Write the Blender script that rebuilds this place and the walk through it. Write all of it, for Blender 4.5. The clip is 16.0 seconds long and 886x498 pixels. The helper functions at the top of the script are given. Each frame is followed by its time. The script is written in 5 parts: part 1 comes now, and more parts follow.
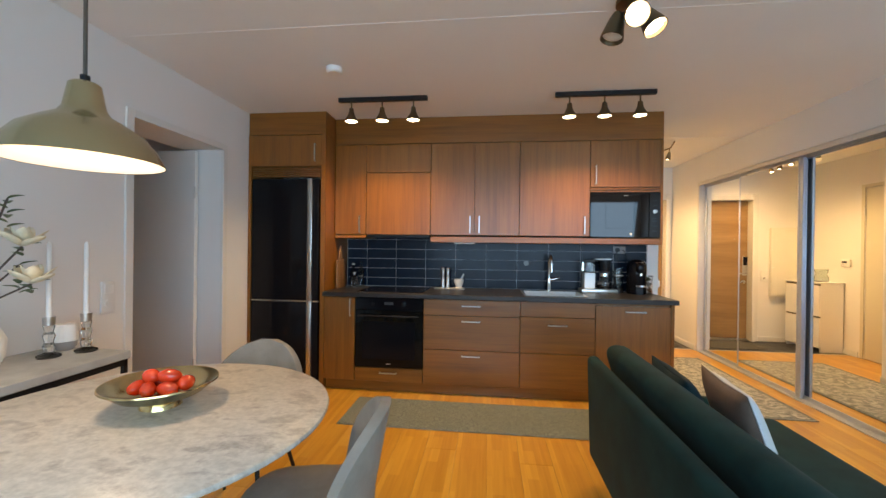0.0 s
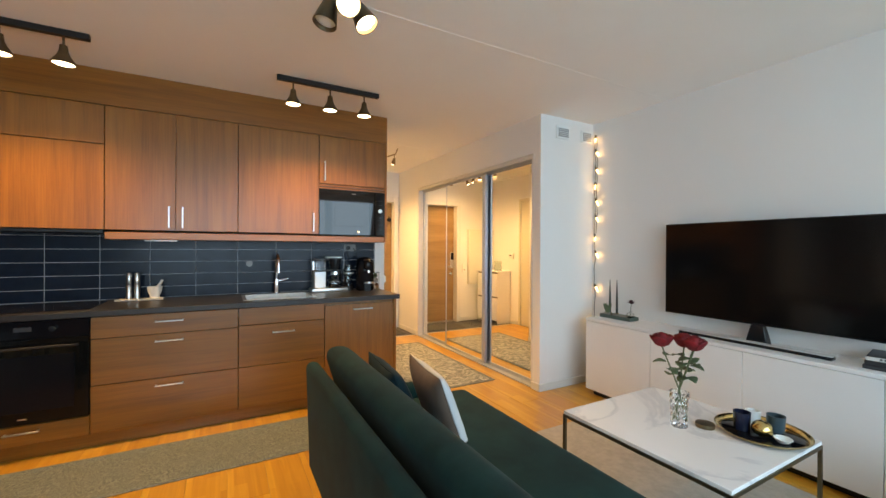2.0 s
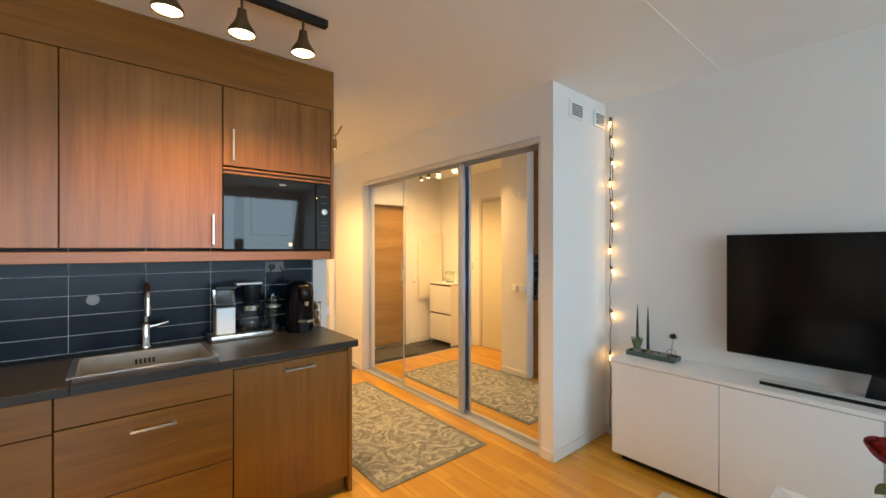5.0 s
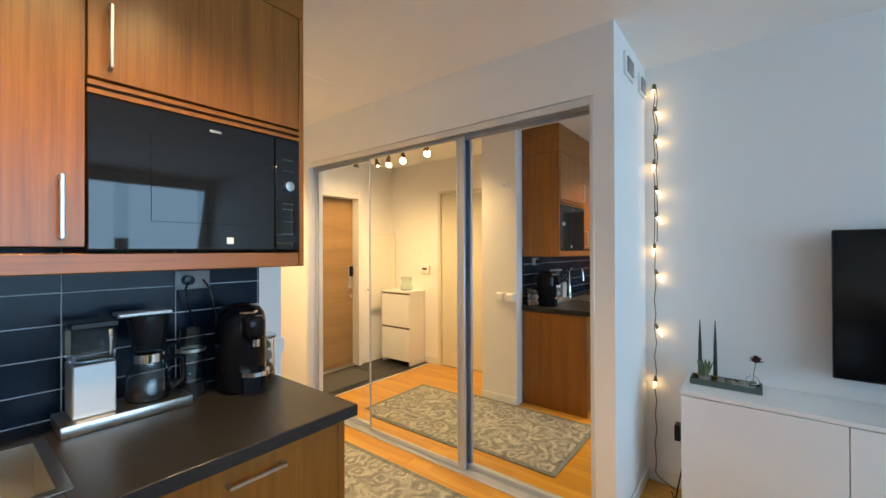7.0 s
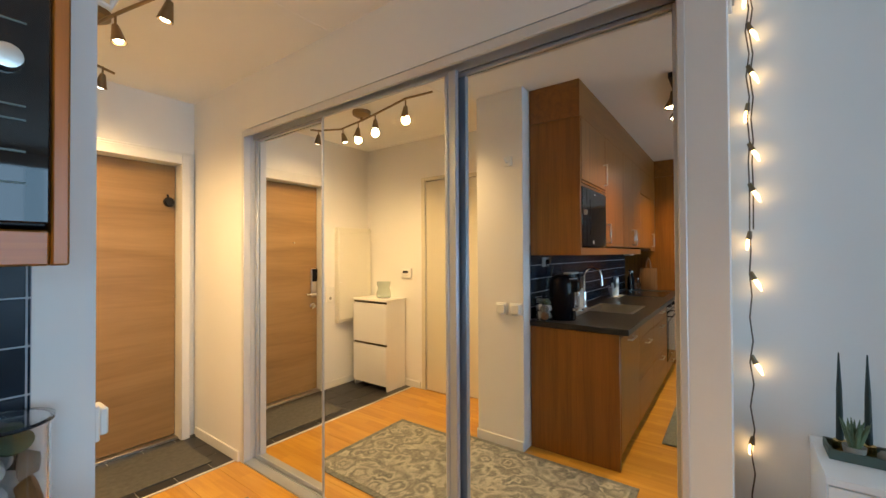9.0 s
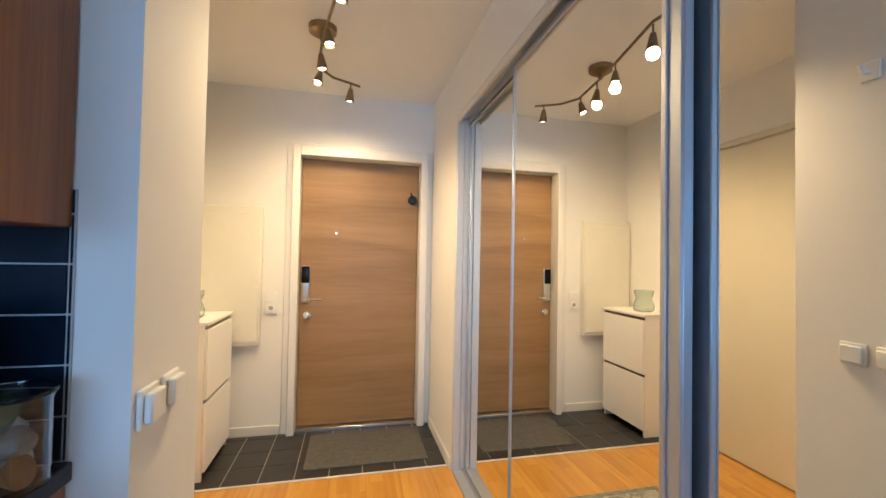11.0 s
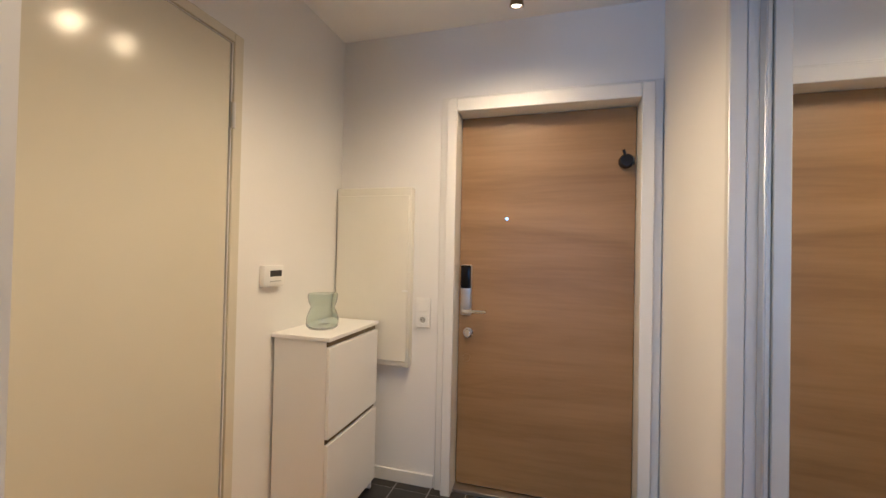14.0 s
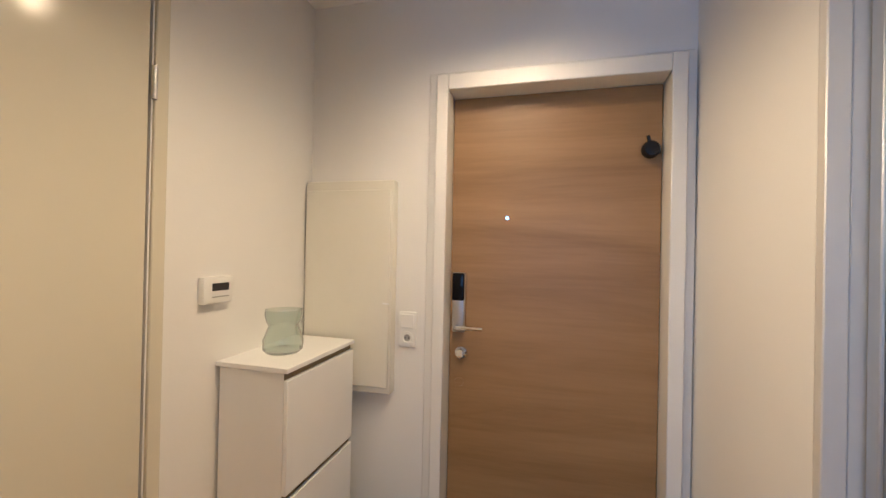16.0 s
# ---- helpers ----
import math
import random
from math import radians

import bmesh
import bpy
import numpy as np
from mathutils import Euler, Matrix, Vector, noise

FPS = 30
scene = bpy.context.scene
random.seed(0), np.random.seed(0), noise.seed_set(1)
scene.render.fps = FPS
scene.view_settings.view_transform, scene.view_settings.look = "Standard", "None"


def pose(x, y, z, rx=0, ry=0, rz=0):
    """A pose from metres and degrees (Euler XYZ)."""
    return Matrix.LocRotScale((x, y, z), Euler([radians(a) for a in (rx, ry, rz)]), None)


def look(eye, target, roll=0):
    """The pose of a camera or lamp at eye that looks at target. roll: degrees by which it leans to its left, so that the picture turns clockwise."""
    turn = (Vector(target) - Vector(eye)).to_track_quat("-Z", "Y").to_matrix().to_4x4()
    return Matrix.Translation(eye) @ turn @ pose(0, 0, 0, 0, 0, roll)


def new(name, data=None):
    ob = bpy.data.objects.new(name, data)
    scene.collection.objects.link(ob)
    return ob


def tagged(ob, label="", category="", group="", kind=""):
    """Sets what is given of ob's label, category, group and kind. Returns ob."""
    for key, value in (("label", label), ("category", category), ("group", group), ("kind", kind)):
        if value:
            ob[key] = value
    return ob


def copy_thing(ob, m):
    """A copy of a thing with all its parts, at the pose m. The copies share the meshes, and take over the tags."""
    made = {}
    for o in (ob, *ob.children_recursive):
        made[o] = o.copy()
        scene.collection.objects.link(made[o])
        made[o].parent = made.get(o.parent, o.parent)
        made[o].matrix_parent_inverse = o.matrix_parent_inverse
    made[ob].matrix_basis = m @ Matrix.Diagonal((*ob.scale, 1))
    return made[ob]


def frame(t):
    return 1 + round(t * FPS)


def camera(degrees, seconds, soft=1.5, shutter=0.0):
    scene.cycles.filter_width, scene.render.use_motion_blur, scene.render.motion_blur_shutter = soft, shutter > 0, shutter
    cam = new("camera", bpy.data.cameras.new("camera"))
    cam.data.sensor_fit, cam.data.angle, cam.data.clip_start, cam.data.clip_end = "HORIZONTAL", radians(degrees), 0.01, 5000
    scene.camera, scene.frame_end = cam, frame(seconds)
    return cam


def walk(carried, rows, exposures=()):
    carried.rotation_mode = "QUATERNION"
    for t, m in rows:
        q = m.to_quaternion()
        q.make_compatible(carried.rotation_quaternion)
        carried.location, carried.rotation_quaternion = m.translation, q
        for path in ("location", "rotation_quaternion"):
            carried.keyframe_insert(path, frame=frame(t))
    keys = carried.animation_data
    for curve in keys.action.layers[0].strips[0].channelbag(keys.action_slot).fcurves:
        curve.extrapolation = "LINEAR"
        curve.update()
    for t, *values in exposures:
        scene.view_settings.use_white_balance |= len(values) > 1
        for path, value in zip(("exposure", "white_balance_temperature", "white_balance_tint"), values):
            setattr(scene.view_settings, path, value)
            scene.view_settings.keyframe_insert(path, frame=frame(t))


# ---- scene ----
cam = camera(96.3, 16.0)
PATH = [
    (0, (0.186, 0.215, 1.31), (-0.04, 2.202, 1.304), 0.7),
    (0.5, (0.187, 0.259, 1.307), (0.328, 2.254, 1.305), 0.7),
    (1, (0.223, 0.313, 1.31), (0.643, 2.268, 1.306), 0.6),
    (1.5, (0.292, 0.361, 1.301), (0.954, 2.248, 1.296), 0.5),
    (2, (0.375, 0.375, 1.311), (1.34, 2.127, 1.307), 0.3),
    (2.5, (0.412, 0.468, 1.312), (1.599, 2.077, 1.314), 0.2),
    (3, (0.425, 0.614, 1.348), (1.698, 2.157, 1.347), 0.2),
    (3.5, (0.435, 0.794, 1.391), (1.72, 2.327, 1.39), 0.2),
    (4, (0.489, 1.015, 1.42), (1.773, 2.548, 1.413), 0.2),
    (4.2, (0.532, 1.107, 1.428), (1.809, 2.646, 1.424), 0.0),
    (6.3, (0.736, 2.311, 1.426), (2.121, 3.754, 1.434), -0.0),
    (6.5, (0.763, 2.388, 1.42), (2.194, 3.785, 1.433), -0.1),
    (7, (0.864, 2.591, 1.418), (2.436, 3.827, 1.427), -0.2),
    (7.5, (1.012, 2.785, 1.394), (2.669, 3.904, 1.409), -0.4),
    (8, (1.169, 2.913, 1.387), (2.853, 3.993, 1.406), -0.5),
    (8.5, (1.378, 3.036, 1.388), (3.082, 4.082, 1.409), -0.6),
    (9, (1.576, 3.118, 1.377), (3.187, 4.304, 1.401), -0.3),
    (9.5, (1.809, 3.148, 1.386), (3.179, 4.605, 1.398), -0.1),
    (10, (1.98, 3.174, 1.372), (2.978, 4.907, 1.391), 0.2),
    (10.2, (2.073, 3.196, 1.341), (2.922, 5.006, 1.374), 0.4),
    (12.5, (2.374, 3.889, 1.305), (2.534, 5.883, 1.343), 0.9),
    (13, (2.418, 4.075, 1.302), (2.43, 6.075, 1.325), 0.9),
    (13.5, (2.405, 4.234, 1.306), (2.189, 6.222, 1.324), 1.1),
    (14, (2.427, 4.385, 1.291), (1.875, 6.307, 1.317), 1.2),
    (14.5, (2.405, 4.481, 1.304), (1.597, 6.311, 1.32), 1.7),
    (15, (2.365, 4.587, 1.31), (1.501, 6.391, 1.32), 1.6),
    (15.5, (2.341, 4.653, 1.337), (1.582, 6.503, 1.335), 1.6),
    (16, (2.341, 4.721, 1.332), (1.835, 6.656, 1.344), 1.2),
]
walk(cam, [(t, look(eye, target, roll)) for t, eye, target, roll in PATH],
     exposures=[(0, 0.0, 7300, 16), (1.0, 0.08, 7800, 16), (2.5, 0.15, 8700, 18), (4.0, 0.12, 8900, 18), (6.5, 0.10, 6900, 11), (7.5, 0.15, 6500, 9), (8.5, -0.16, 6800, 10),
                (9.5, -0.14, 6600, 12), (10.2, -0.12, 6100, 12), (12.5, -0.56, 4900, 13), (14.5, -0.82, 4960, 17), (16, -0.84, 4960, 17)])

# ---- world and lights ----
world = bpy.data.worlds.new("world")
scene.world = world
world.use_nodes = True
wn = world.node_tree.nodes
sky = wn.new("ShaderNodeTexSky")
sky.sky_type = "NISHITA"
sky.sun_disc = False
sky.sun_elevation = radians(12)
sky.sun_rotation = radians(60)
world.node_tree.links.new(sky.outputs[0], wn["Background"].inputs[0])
wn["Background"].inputs[1].default_value = 0.12
WARM = (1.0, 0.67, 0.30)
COOL = (0.35, 0.67, 1.0)


def lamp(name, kind, at, to, power, color, size=0.05, angle=120, blend=0.6, sy=None):
    data = bpy.data.lights.new(name, kind)
    data.energy, data.color = power, color
    if kind == "AREA":
        data.shape, data.size, data.size_y = "RECTANGLE", size, sy or size
    else:
        data.shadow_soft_size = size
    if kind == "SPOT":
        data.spot_size, data.spot_blend = radians(angle), blend
    ob = new(name, data)
    ob.matrix_world = look(at, to)
    return ob


# daylight through the window wall
lamp("window_light", "AREA", (1.15, -1.78, 1.45), (1.15, 3, 0.0), 118, COOL, 4.6, sy=1.9).data.spread = radians(152)
TRACKS = [(-1.07, -0.32, 3.42), (0.70, 1.46, 3.44)]
for x0, x1, y in TRACKS:
    for k in range(3):
        x = x0 + (x1 - x0) * (0.145 + 0.35 * k)
        lamp("track_light", "SPOT", (x, y + 0.01, 2.333), (x, y + 0.02, 0), 36, WARM, 0.03, 134, 1.0)
HALL_HEADS = [(2.22, 4.99), (2.14, 5.38), (2.09, 5.63), (2.07, 5.85), (2.25, 6.05)]
HALL_AIMS = [(2.30, 4.95, 0), (2.25, 5.35, 0), (2.0, 5.5, 0), (1.75, 6.25, 0.2), (2.30, 6.42, 0.6)]
HALL_POWER = [44, 44, 42, 38, 26]
for (x, y), aim, power in zip(HALL_HEADS, HALL_AIMS, HALL_POWER):
    lamp("hall_light", "SPOT", (x, y, 2.325), aim, power, WARM, 0.03, 158, 1.0)
lamp("ceiling_spot_light", "SPOT", (1.0, 2.20, 2.37), (1.25, 1.9, 0), 6, WARM, 0.04, 130, 1.0)
lamp("ceiling_spot_light", "SPOT", (0.95, 2.36, 2.37), (0.9, 3.2, 0), 9, WARM, 0.04, 130, 1.0)
lamp("pendant_light", "SPOT", (-1.158, 1.397, 1.70), (-1.158, 1.397, 0), 17, (1.0, 0.76, 0.5), 0.05, 116, 0.4)


# ---- materials ----
def material(name):
    m = bpy.data.materials.new(name)
    m.use_nodes = True
    return m, m.node_tree.nodes, m.node_tree.links, m.node_tree.nodes["Principled BSDF"]


def coords(n, l, scale=(1, 1, 1), shift=True):
    tc = n.new("ShaderNodeTexCoord")
    mp = n.new("ShaderNodeMapping")
    mp.inputs["Scale"].default_value = scale
    l.new(tc.outputs["Object"], mp.inputs[0])
    if shift:
        oi = n.new("ShaderNodeObjectInfo")
        sc = n.new("ShaderNodeVectorMath")
        sc.operation = "SCALE"
        sc.inputs[0].default_value = (37.0, 23.0, 51.0)
        l.new(oi.outputs["Random"], sc.inputs["Scale"])
        l.new(sc.outputs[0], mp.inputs["Location"])
    return mp.outputs[0]


def noise_tex(n, l, vec, scale, detail=4, rough=0.6, dist=0.0):
    t = n.new("ShaderNodeTexNoise")
    t.inputs["Scale"].default_value = scale
    t.inputs["Detail"].default_value = detail
    t.inputs["Roughness"].default_value = rough
    t.inputs["Distortion"].default_value = dist
    l.new(vec, t.inputs["Vector"])
    return t.outputs["Fac"]


def ramp(n, l, fac, *stops):
    r = n.new("ShaderNodeValToRGB")
    e = r.color_ramp.elements
    while len(e) < len(stops):
        e.new(0.5)
    for el, (p, c) in zip(e, stops):
        el.position, el.color = p, (*c, 1)
    l.new(fac, r.inputs[0])
    return r.outputs[0]


def bump(n, l, b, fac, strength, dist=0.002):
    bp = n.new("ShaderNodeBump")
    bp.inputs["Strength"].default_value = strength
    bp.inputs["Distance"].default_value = dist
    l.new(fac, bp.inputs["Height"])
    l.new(bp.outputs[0], b.inputs["Normal"])


def mixc(n, l, fac, a, b, mode="MIX"):
    m = n.new("ShaderNodeMix")
    m.data_type, m.blend_type = "RGBA", mode
    if isinstance(fac, float):
        m.inputs[0].default_value = fac
    else:
        l.new(fac, m.inputs[0])
    for k, v in ((6, a), (7, b)):
        if isinstance(v, tuple):
            m.inputs[k].default_value = (*v, 1)
        else:
            l.new(v, m.inputs[k])
    return m.outputs[2]


def plain(name, color, rough=0.5, metal=0.0, vary=0.06, scale=6.0, relief=0.05, fine=180.0, coat=0.0, sheen=0.0):
    m, n, l, b = material(name)
    v = coords(n, l)
    big = noise_tex(n, l, v, scale, 4)
    lo = tuple(c * (1 - vary) for c in color)
    hi = tuple(min(1, c * (1 + vary)) for c in color)
    l.new(ramp(n, l, big, (0.3, lo), (0.7, hi)), b.inputs["Base Color"])
    small = noise_tex(n, l, v, fine, 2)
    b.inputs["Roughness"].default_value = rough
    b.inputs["Metallic"].default_value = metal
    b.inputs["Coat Weight"].default_value = coat
    b.inputs["Sheen Weight"].default_value = sheen
    if relief:
        bump(n, l, b, small, relief)
    return m


def wood(name, dark, mid, light, axis, rough=0.38, stretch=22.0, freq=1.1, coat=0.0, fine=0.2):
    """Grain along axis 0, 1 or 2."""
    m, n, l, b = material(name)
    sc = [stretch, stretch, stretch]
    sc[axis] = freq
    v = coords(n, l, tuple(sc))
    g = noise_tex(n, l, v, 1.0, 6, 0.62, 0.6)
    sc2 = [stretch * 8] * 3
    sc2[axis] = freq * 3
    f = noise_tex(n, l, coords(n, l, tuple(sc2)), 1.0, 3, 0.6)
    c = ramp(n, l, g, (0.28, dark), (0.5, mid), (0.74, light))
    c = mixc(n, l, fine, c, ramp(n, l, f, (0.35, tuple(x * 0.6 for x in dark)), (0.6, light)), "MIX")
    l.new(c, b.inputs["Base Color"])
    b.inputs["Roughness"].default_value = rough
    b.inputs["Coat Weight"].default_value = coat
    b.inputs["Coat Roughness"].default_value = 0.25
    bump(n, l, b, f, 0.06)
    return m


def glass(name, color=(1, 1, 1), rough=0.02):
    m, n, l, b = material(name)
    b.inputs["Base Color"].default_value = (*color, 1)
    b.inputs["Roughness"].default_value = rough
    b.inputs["Transmission Weight"].default_value = 1.0
    b.inputs["IOR"].default_value = 1.45
    return m


def glow(name, color, strength):
    m, n, l, b = material(name)
    b.inputs["Base Color"].default_value = (*color, 1)
    b.inputs["Emission Color"].default_value = (*color, 1)
    b.inputs["Emission Strength"].default_value = strength
    return m


def marble(name, base, vein, scale, rough=0.25, cloudy=0.0, cloud=(0.5, 0.5, 0.5)):
    m, n, l, b = material(name)
    v = coords(n, l, shift=False)
    t = noise_tex(n, l, v, scale, 6, 0.55, 1.2)
    c = ramp(n, l, t, (0.465, base), (0.5, vein), (0.525, base))
    if cloudy:
        k = noise_tex(n, l, coords(n, l, (1, 1.7, 1), False), 9.0, 5, 0.6, 0.3)
        k2 = noise_tex(n, l, v, 55.0, 3, 0.6)
        c = mixc(n, l, cloudy, c, ramp(n, l, k, (0.36, cloud), (0.5, base), (0.62, tuple(x * 0.8 for x in base))))
        c = mixc(n, l, 0.25, c, ramp(n, l, k2, (0.4, cloud), (0.6, base)))
    l.new(c, b.inputs["Base Color"])
    b.inputs["Roughness"].default_value = rough
    return m


def rug_mat(name, a, b_, c, scale, fine=260.0, ring=True):
    m, n, l, b = material(name)
    v = coords(n, l, shift=False)
    vor = n.new("ShaderNodeTexVoronoi")
    vor.inputs["Scale"].default_value = scale
    vor.feature = "SMOOTH_F1"
    warp = noise_tex(n, l, v, scale * 0.9, 3, 0.6, 2.0)
    l.new(v, vor.inputs["Vector"])
    w = n.new("ShaderNodeMath")
    w.operation = "MULTIPLY_ADD"
    l.new(vor.outputs["Distance"], w.inputs[0])
    w.inputs[1].default_value = 1.6 if ring else 0.3
    l.new(warp, w.inputs[2])
    sn = n.new("ShaderNodeMath")
    sn.operation = "PINGPONG"
    sn.inputs[1].default_value = 0.22
    l.new(w.outputs[0], sn.inputs[0])
    pat = n.new("ShaderNodeMath")
    pat.operation = "MULTIPLY"
    pat.inputs[1].default_value = 4.5
    l.new(sn.outputs[0], pat.inputs[0])
    col = ramp(n, l, pat.outputs[0], (0.15, a), (0.5, b_), (0.8, c))
    worn = noise_tex(n, l, v, 9.0, 6, 0.7)
    col = mixc(n, l, ramp(n, l, worn, (0.36, (0, 0, 0)), (0.64, (0.85, 0.85, 0.85))), col, b_)
    f = noise_tex(n, l, v, fine, 2)
    col = mixc(n, l, 0.35, col, ramp(n, l, f, (0.35, tuple(x * 0.5 for x in a)), (0.65, c)), "MIX")
    l.new(col, b.inputs["Base Color"])
    b.inputs["Roughness"].default_value = 0.95
    b.inputs["Sheen Weight"].default_value = 0.15
    bump(n, l, b, f, 0.7, 0.004)
    return m


M_WALL = plain("wall_paint", (0.80, 0.79, 0.77), 0.75, vary=0.015, scale=1.3, relief=0.10, fine=90)
M_CEIL = plain("ceiling_paint", (0.86, 0.85, 0.83), 0.85, vary=0.02, scale=0.9, relief=0.14, fine=70)
M_TRIM = plain("trim_paint", (0.75, 0.74, 0.71), 0.4, vary=0.01, relief=0.02)
M_FUSE = plain("fuse_box_paint", (0.76, 0.74, 0.66), 0.3, vary=0.015, relief=0.02)
M_DOORW = plain("door_paint", (0.67, 0.63, 0.51), 0.15, vary=0.015, scale=2, relief=0.03, fine=30)
M_WHITE = plain("white_lacquer", (0.85, 0.85, 0.85), 0.35, vary=0.01, relief=0.01)
M_WHITEGL = plain("white_plastic", (0.82, 0.82, 0.80), 0.3, vary=0.01, relief=0)
WD, WM, WL = (0.165, 0.053, 0.0055), (0.248, 0.086, 0.0095), (0.31, 0.115, 0.0155)
M_TEAK_V = wood("teak_upright", WD, WM, WL, 2, 0.32, coat=0.15)
M_TEAK_H = wood("teak_level", WD, WM, WL, 0, 0.33, coat=0.15)
M_OAKDOOR = wood("oak_door_veneer", (0.19, 0.105, 0.038), (0.29, 0.17, 0.067), (0.355, 0.215, 0.092), 0, 0.42, 5.0, 0.55, fine=0.10)
M_STEEL = plain("brushed_steel", (0.62, 0.60, 0.57), 0.28, 1.0, relief=0.03)
M_CHROME = plain("chrome", (0.8, 0.8, 0.8), 0.08, 1.0, vary=0.01, relief=0)
M_ALU = plain("anodised_aluminium", (0.52, 0.56, 0.63), 0.45, 0.7, vary=0.03, relief=0.02)
M_ALUPALE = plain("pale_aluminium", (0.70, 0.69, 0.67), 0.45, 0.25, vary=0.03, relief=0.02)
M_ANTIQUE = plain("antique_brass", (0.26, 0.19, 0.11), 0.35, 0.9, vary=0.1, relief=0.05)
M_SATIN = plain("satin_silver", (0.62, 0.62, 0.62), 0.38, 0.55, vary=0.02, relief=0.02)
M_BRASS = plain("brushed_brass", (0.50, 0.46, 0.30), 0.17, 1.0, vary=0.05, relief=0)
M_BRASS.node_tree.nodes["Principled BSDF"].inputs["Anisotropic"].default_value = 0.6
M_BRASS.node_tree.nodes["Principled BSDF"].inputs["Roughness"].default_value = 0.20
M_BOWL = plain("polished_brass", (0.78, 0.61, 0.30), 0.16, 1.0, vary=0.08, relief=0)
M_GOLD = plain("gold_metal", (0.72, 0.50, 0.20), 0.2, 1.0, relief=0.05)
M_BRONZE = plain("dark_bronze", (0.17, 0.13, 0.08), 0.33, 0.9, relief=0.05)
M_BLACK = plain("black_metal", (0.012, 0.011, 0.012), 0.4, 0.3, relief=0.03)
M_BLACKGL = plain("black_gloss", (0.006, 0.006, 0.008), 0.045, vary=0.02, relief=0)
M_BLACKPL = plain("black_plastic", (0.012, 0.012, 0.014), 0.25, relief=0.02)
M_SCREEN = plain("screen_glass", (0.006, 0.005, 0.005), 0.12, vary=0.02, relief=0)
M_COUNTER = plain("dark_laminate", (0.020, 0.019, 0.020), 0.34, vary=0.25, scale=60, relief=0.05, fine=400)
M_TILE = plain("slate_blue_tile", (0.006, 0.012, 0.024), 0.22, vary=0.25, scale=9, relief=0.02, fine=60)
M_GROUT = plain("grey_grout", (0.48, 0.49, 0.52), 0.8, relief=0.2)
M_FTILE = plain("dark_floor_tile", (0.035, 0.034, 0.036), 0.35, vary=0.25, scale=12, relief=0.15, fine=80)
M_FGROUT = plain("floor_grout", (0.42, 0.40, 0.37), 0.85, relief=0.2)
M_MAT = plain("grey_doormat", (0.10, 0.098, 0.092), 0.95, vary=0.2, scale=30, relief=0.8, fine=500)
M_GREEN = plain("dark_green_velvet", (0.0028, 0.027, 0.026), 0.85, vary=0.35, scale=6, relief=0.25, fine=350, sheen=0.03)
M_TEAL = plain("teal_velvet", (0.03, 0.20, 0.20), 0.8, vary=0.2, relief=0.25, fine=350, sheen=0.1)
M_GREYV = plain("grey_velvet", (0.26, 0.23, 0.195), 0.85, vary=0.15, scale=9, relief=0.25, fine=320, sheen=0.1)
M_PILLOW = plain("taupe_velvet", (0.11, 0.07, 0.05), 0.8, vary=0.2, relief=0.3, fine=250, sheen=0.1)
M_PILLOWW = plain("white_linen", (0.60, 0.60, 0.60), 0.9, vary=0.08, relief=0.3, fine=250)
M_NAVY = plain("navy_velvet", (0.003, 0.018, 0.024), 0.8, vary=0.2, relief=0.25, fine=250, sheen=0.03)
M_MARBLE = marble("white_marble", (0.82, 0.82, 0.82), (0.66, 0.67, 0.69), 1.2, 0.16)
M_TABLE = marble("grey_beige_stone", (0.64, 0.60, 0.53), (0.46, 0.42, 0.37), 6.0, 0.34, 0.85, (0.33, 0.30, 0.265))
M_CONC = plain("grey_concrete", (0.38, 0.38, 0.36), 0.7, vary=0.2, scale=5, relief=0.2)
M_GLASS = glass("clear_glass")
M_GREENGLASS = glass("green_glass", (0.77, 0.83, 0.80), 0.02)
M_CLEARPL = glass("clear_plastic", (0.88, 0.91, 0.90), 0.04)
M_MIRROR = plain("mirror_silver", (0.88, 0.88, 0.86), 0.0, 1.0, vary=0.0, relief=0)
M_RUNNER = rug_mat("green_runner_pile", (0.06, 0.075, 0.06), (0.15, 0.165, 0.13), (0.27, 0.28, 0.22), 26.0)
M_RUG = rug_mat("faded_pattern_pile", (0.025, 0.040, 0.044), (0.27, 0.27, 0.22), (0.62, 0.58, 0.47), 8.5)
M_RUGEDGE = plain("rug_border_pile", (0.20, 0.205, 0.185), 0.95, vary=0.4, scale=40, relief=0.6, fine=260)
M_BEIGE = plain("beige_pile", (0.46, 0.42, 0.36), 0.95, vary=0.12, scale=20, relief=0.6, fine=240)
M_BULB = glow("lit_bulb", (1.0, 0.80, 0.52), 16.0)
M_FAIRY = glow("fairy_bulb", (1.0, 0.66, 0.28), 9.0)
M_SHADEIN = glow("lit_shade_inside", (1.0, 0.86, 0.66), 1.2)
M_CORD = plain("dark_cord", (0.09, 0.07, 0.055), 0.7)
M_CANDLE = plain("white_wax", (0.75, 0.73, 0.70), 0.5, relief=0)
M_DKGREEN = plain("dark_green_wax", (0.012, 0.025, 0.022), 0.45, relief=0)
M_GREYGREEN = plain("grey_green_ceramic", (0.07, 0.10, 0.085), 0.5)
M_LEAF = plain("leaf_green", (0.095, 0.135, 0.065), 0.5, vary=0.35, scale=20)
M_ROSE = plain("red_petal", (0.20, 0.002, 0.006), 0.7, vary=0.4, scale=30)
M_CREAM = plain("cream_petal", (0.75, 0.66, 0.48), 0.6, vary=0.12, scale=25)
M_TOMATO = plain("tomato_skin", (0.62, 0.045, 0.010), 0.2, vary=0.15, coat=0.3)
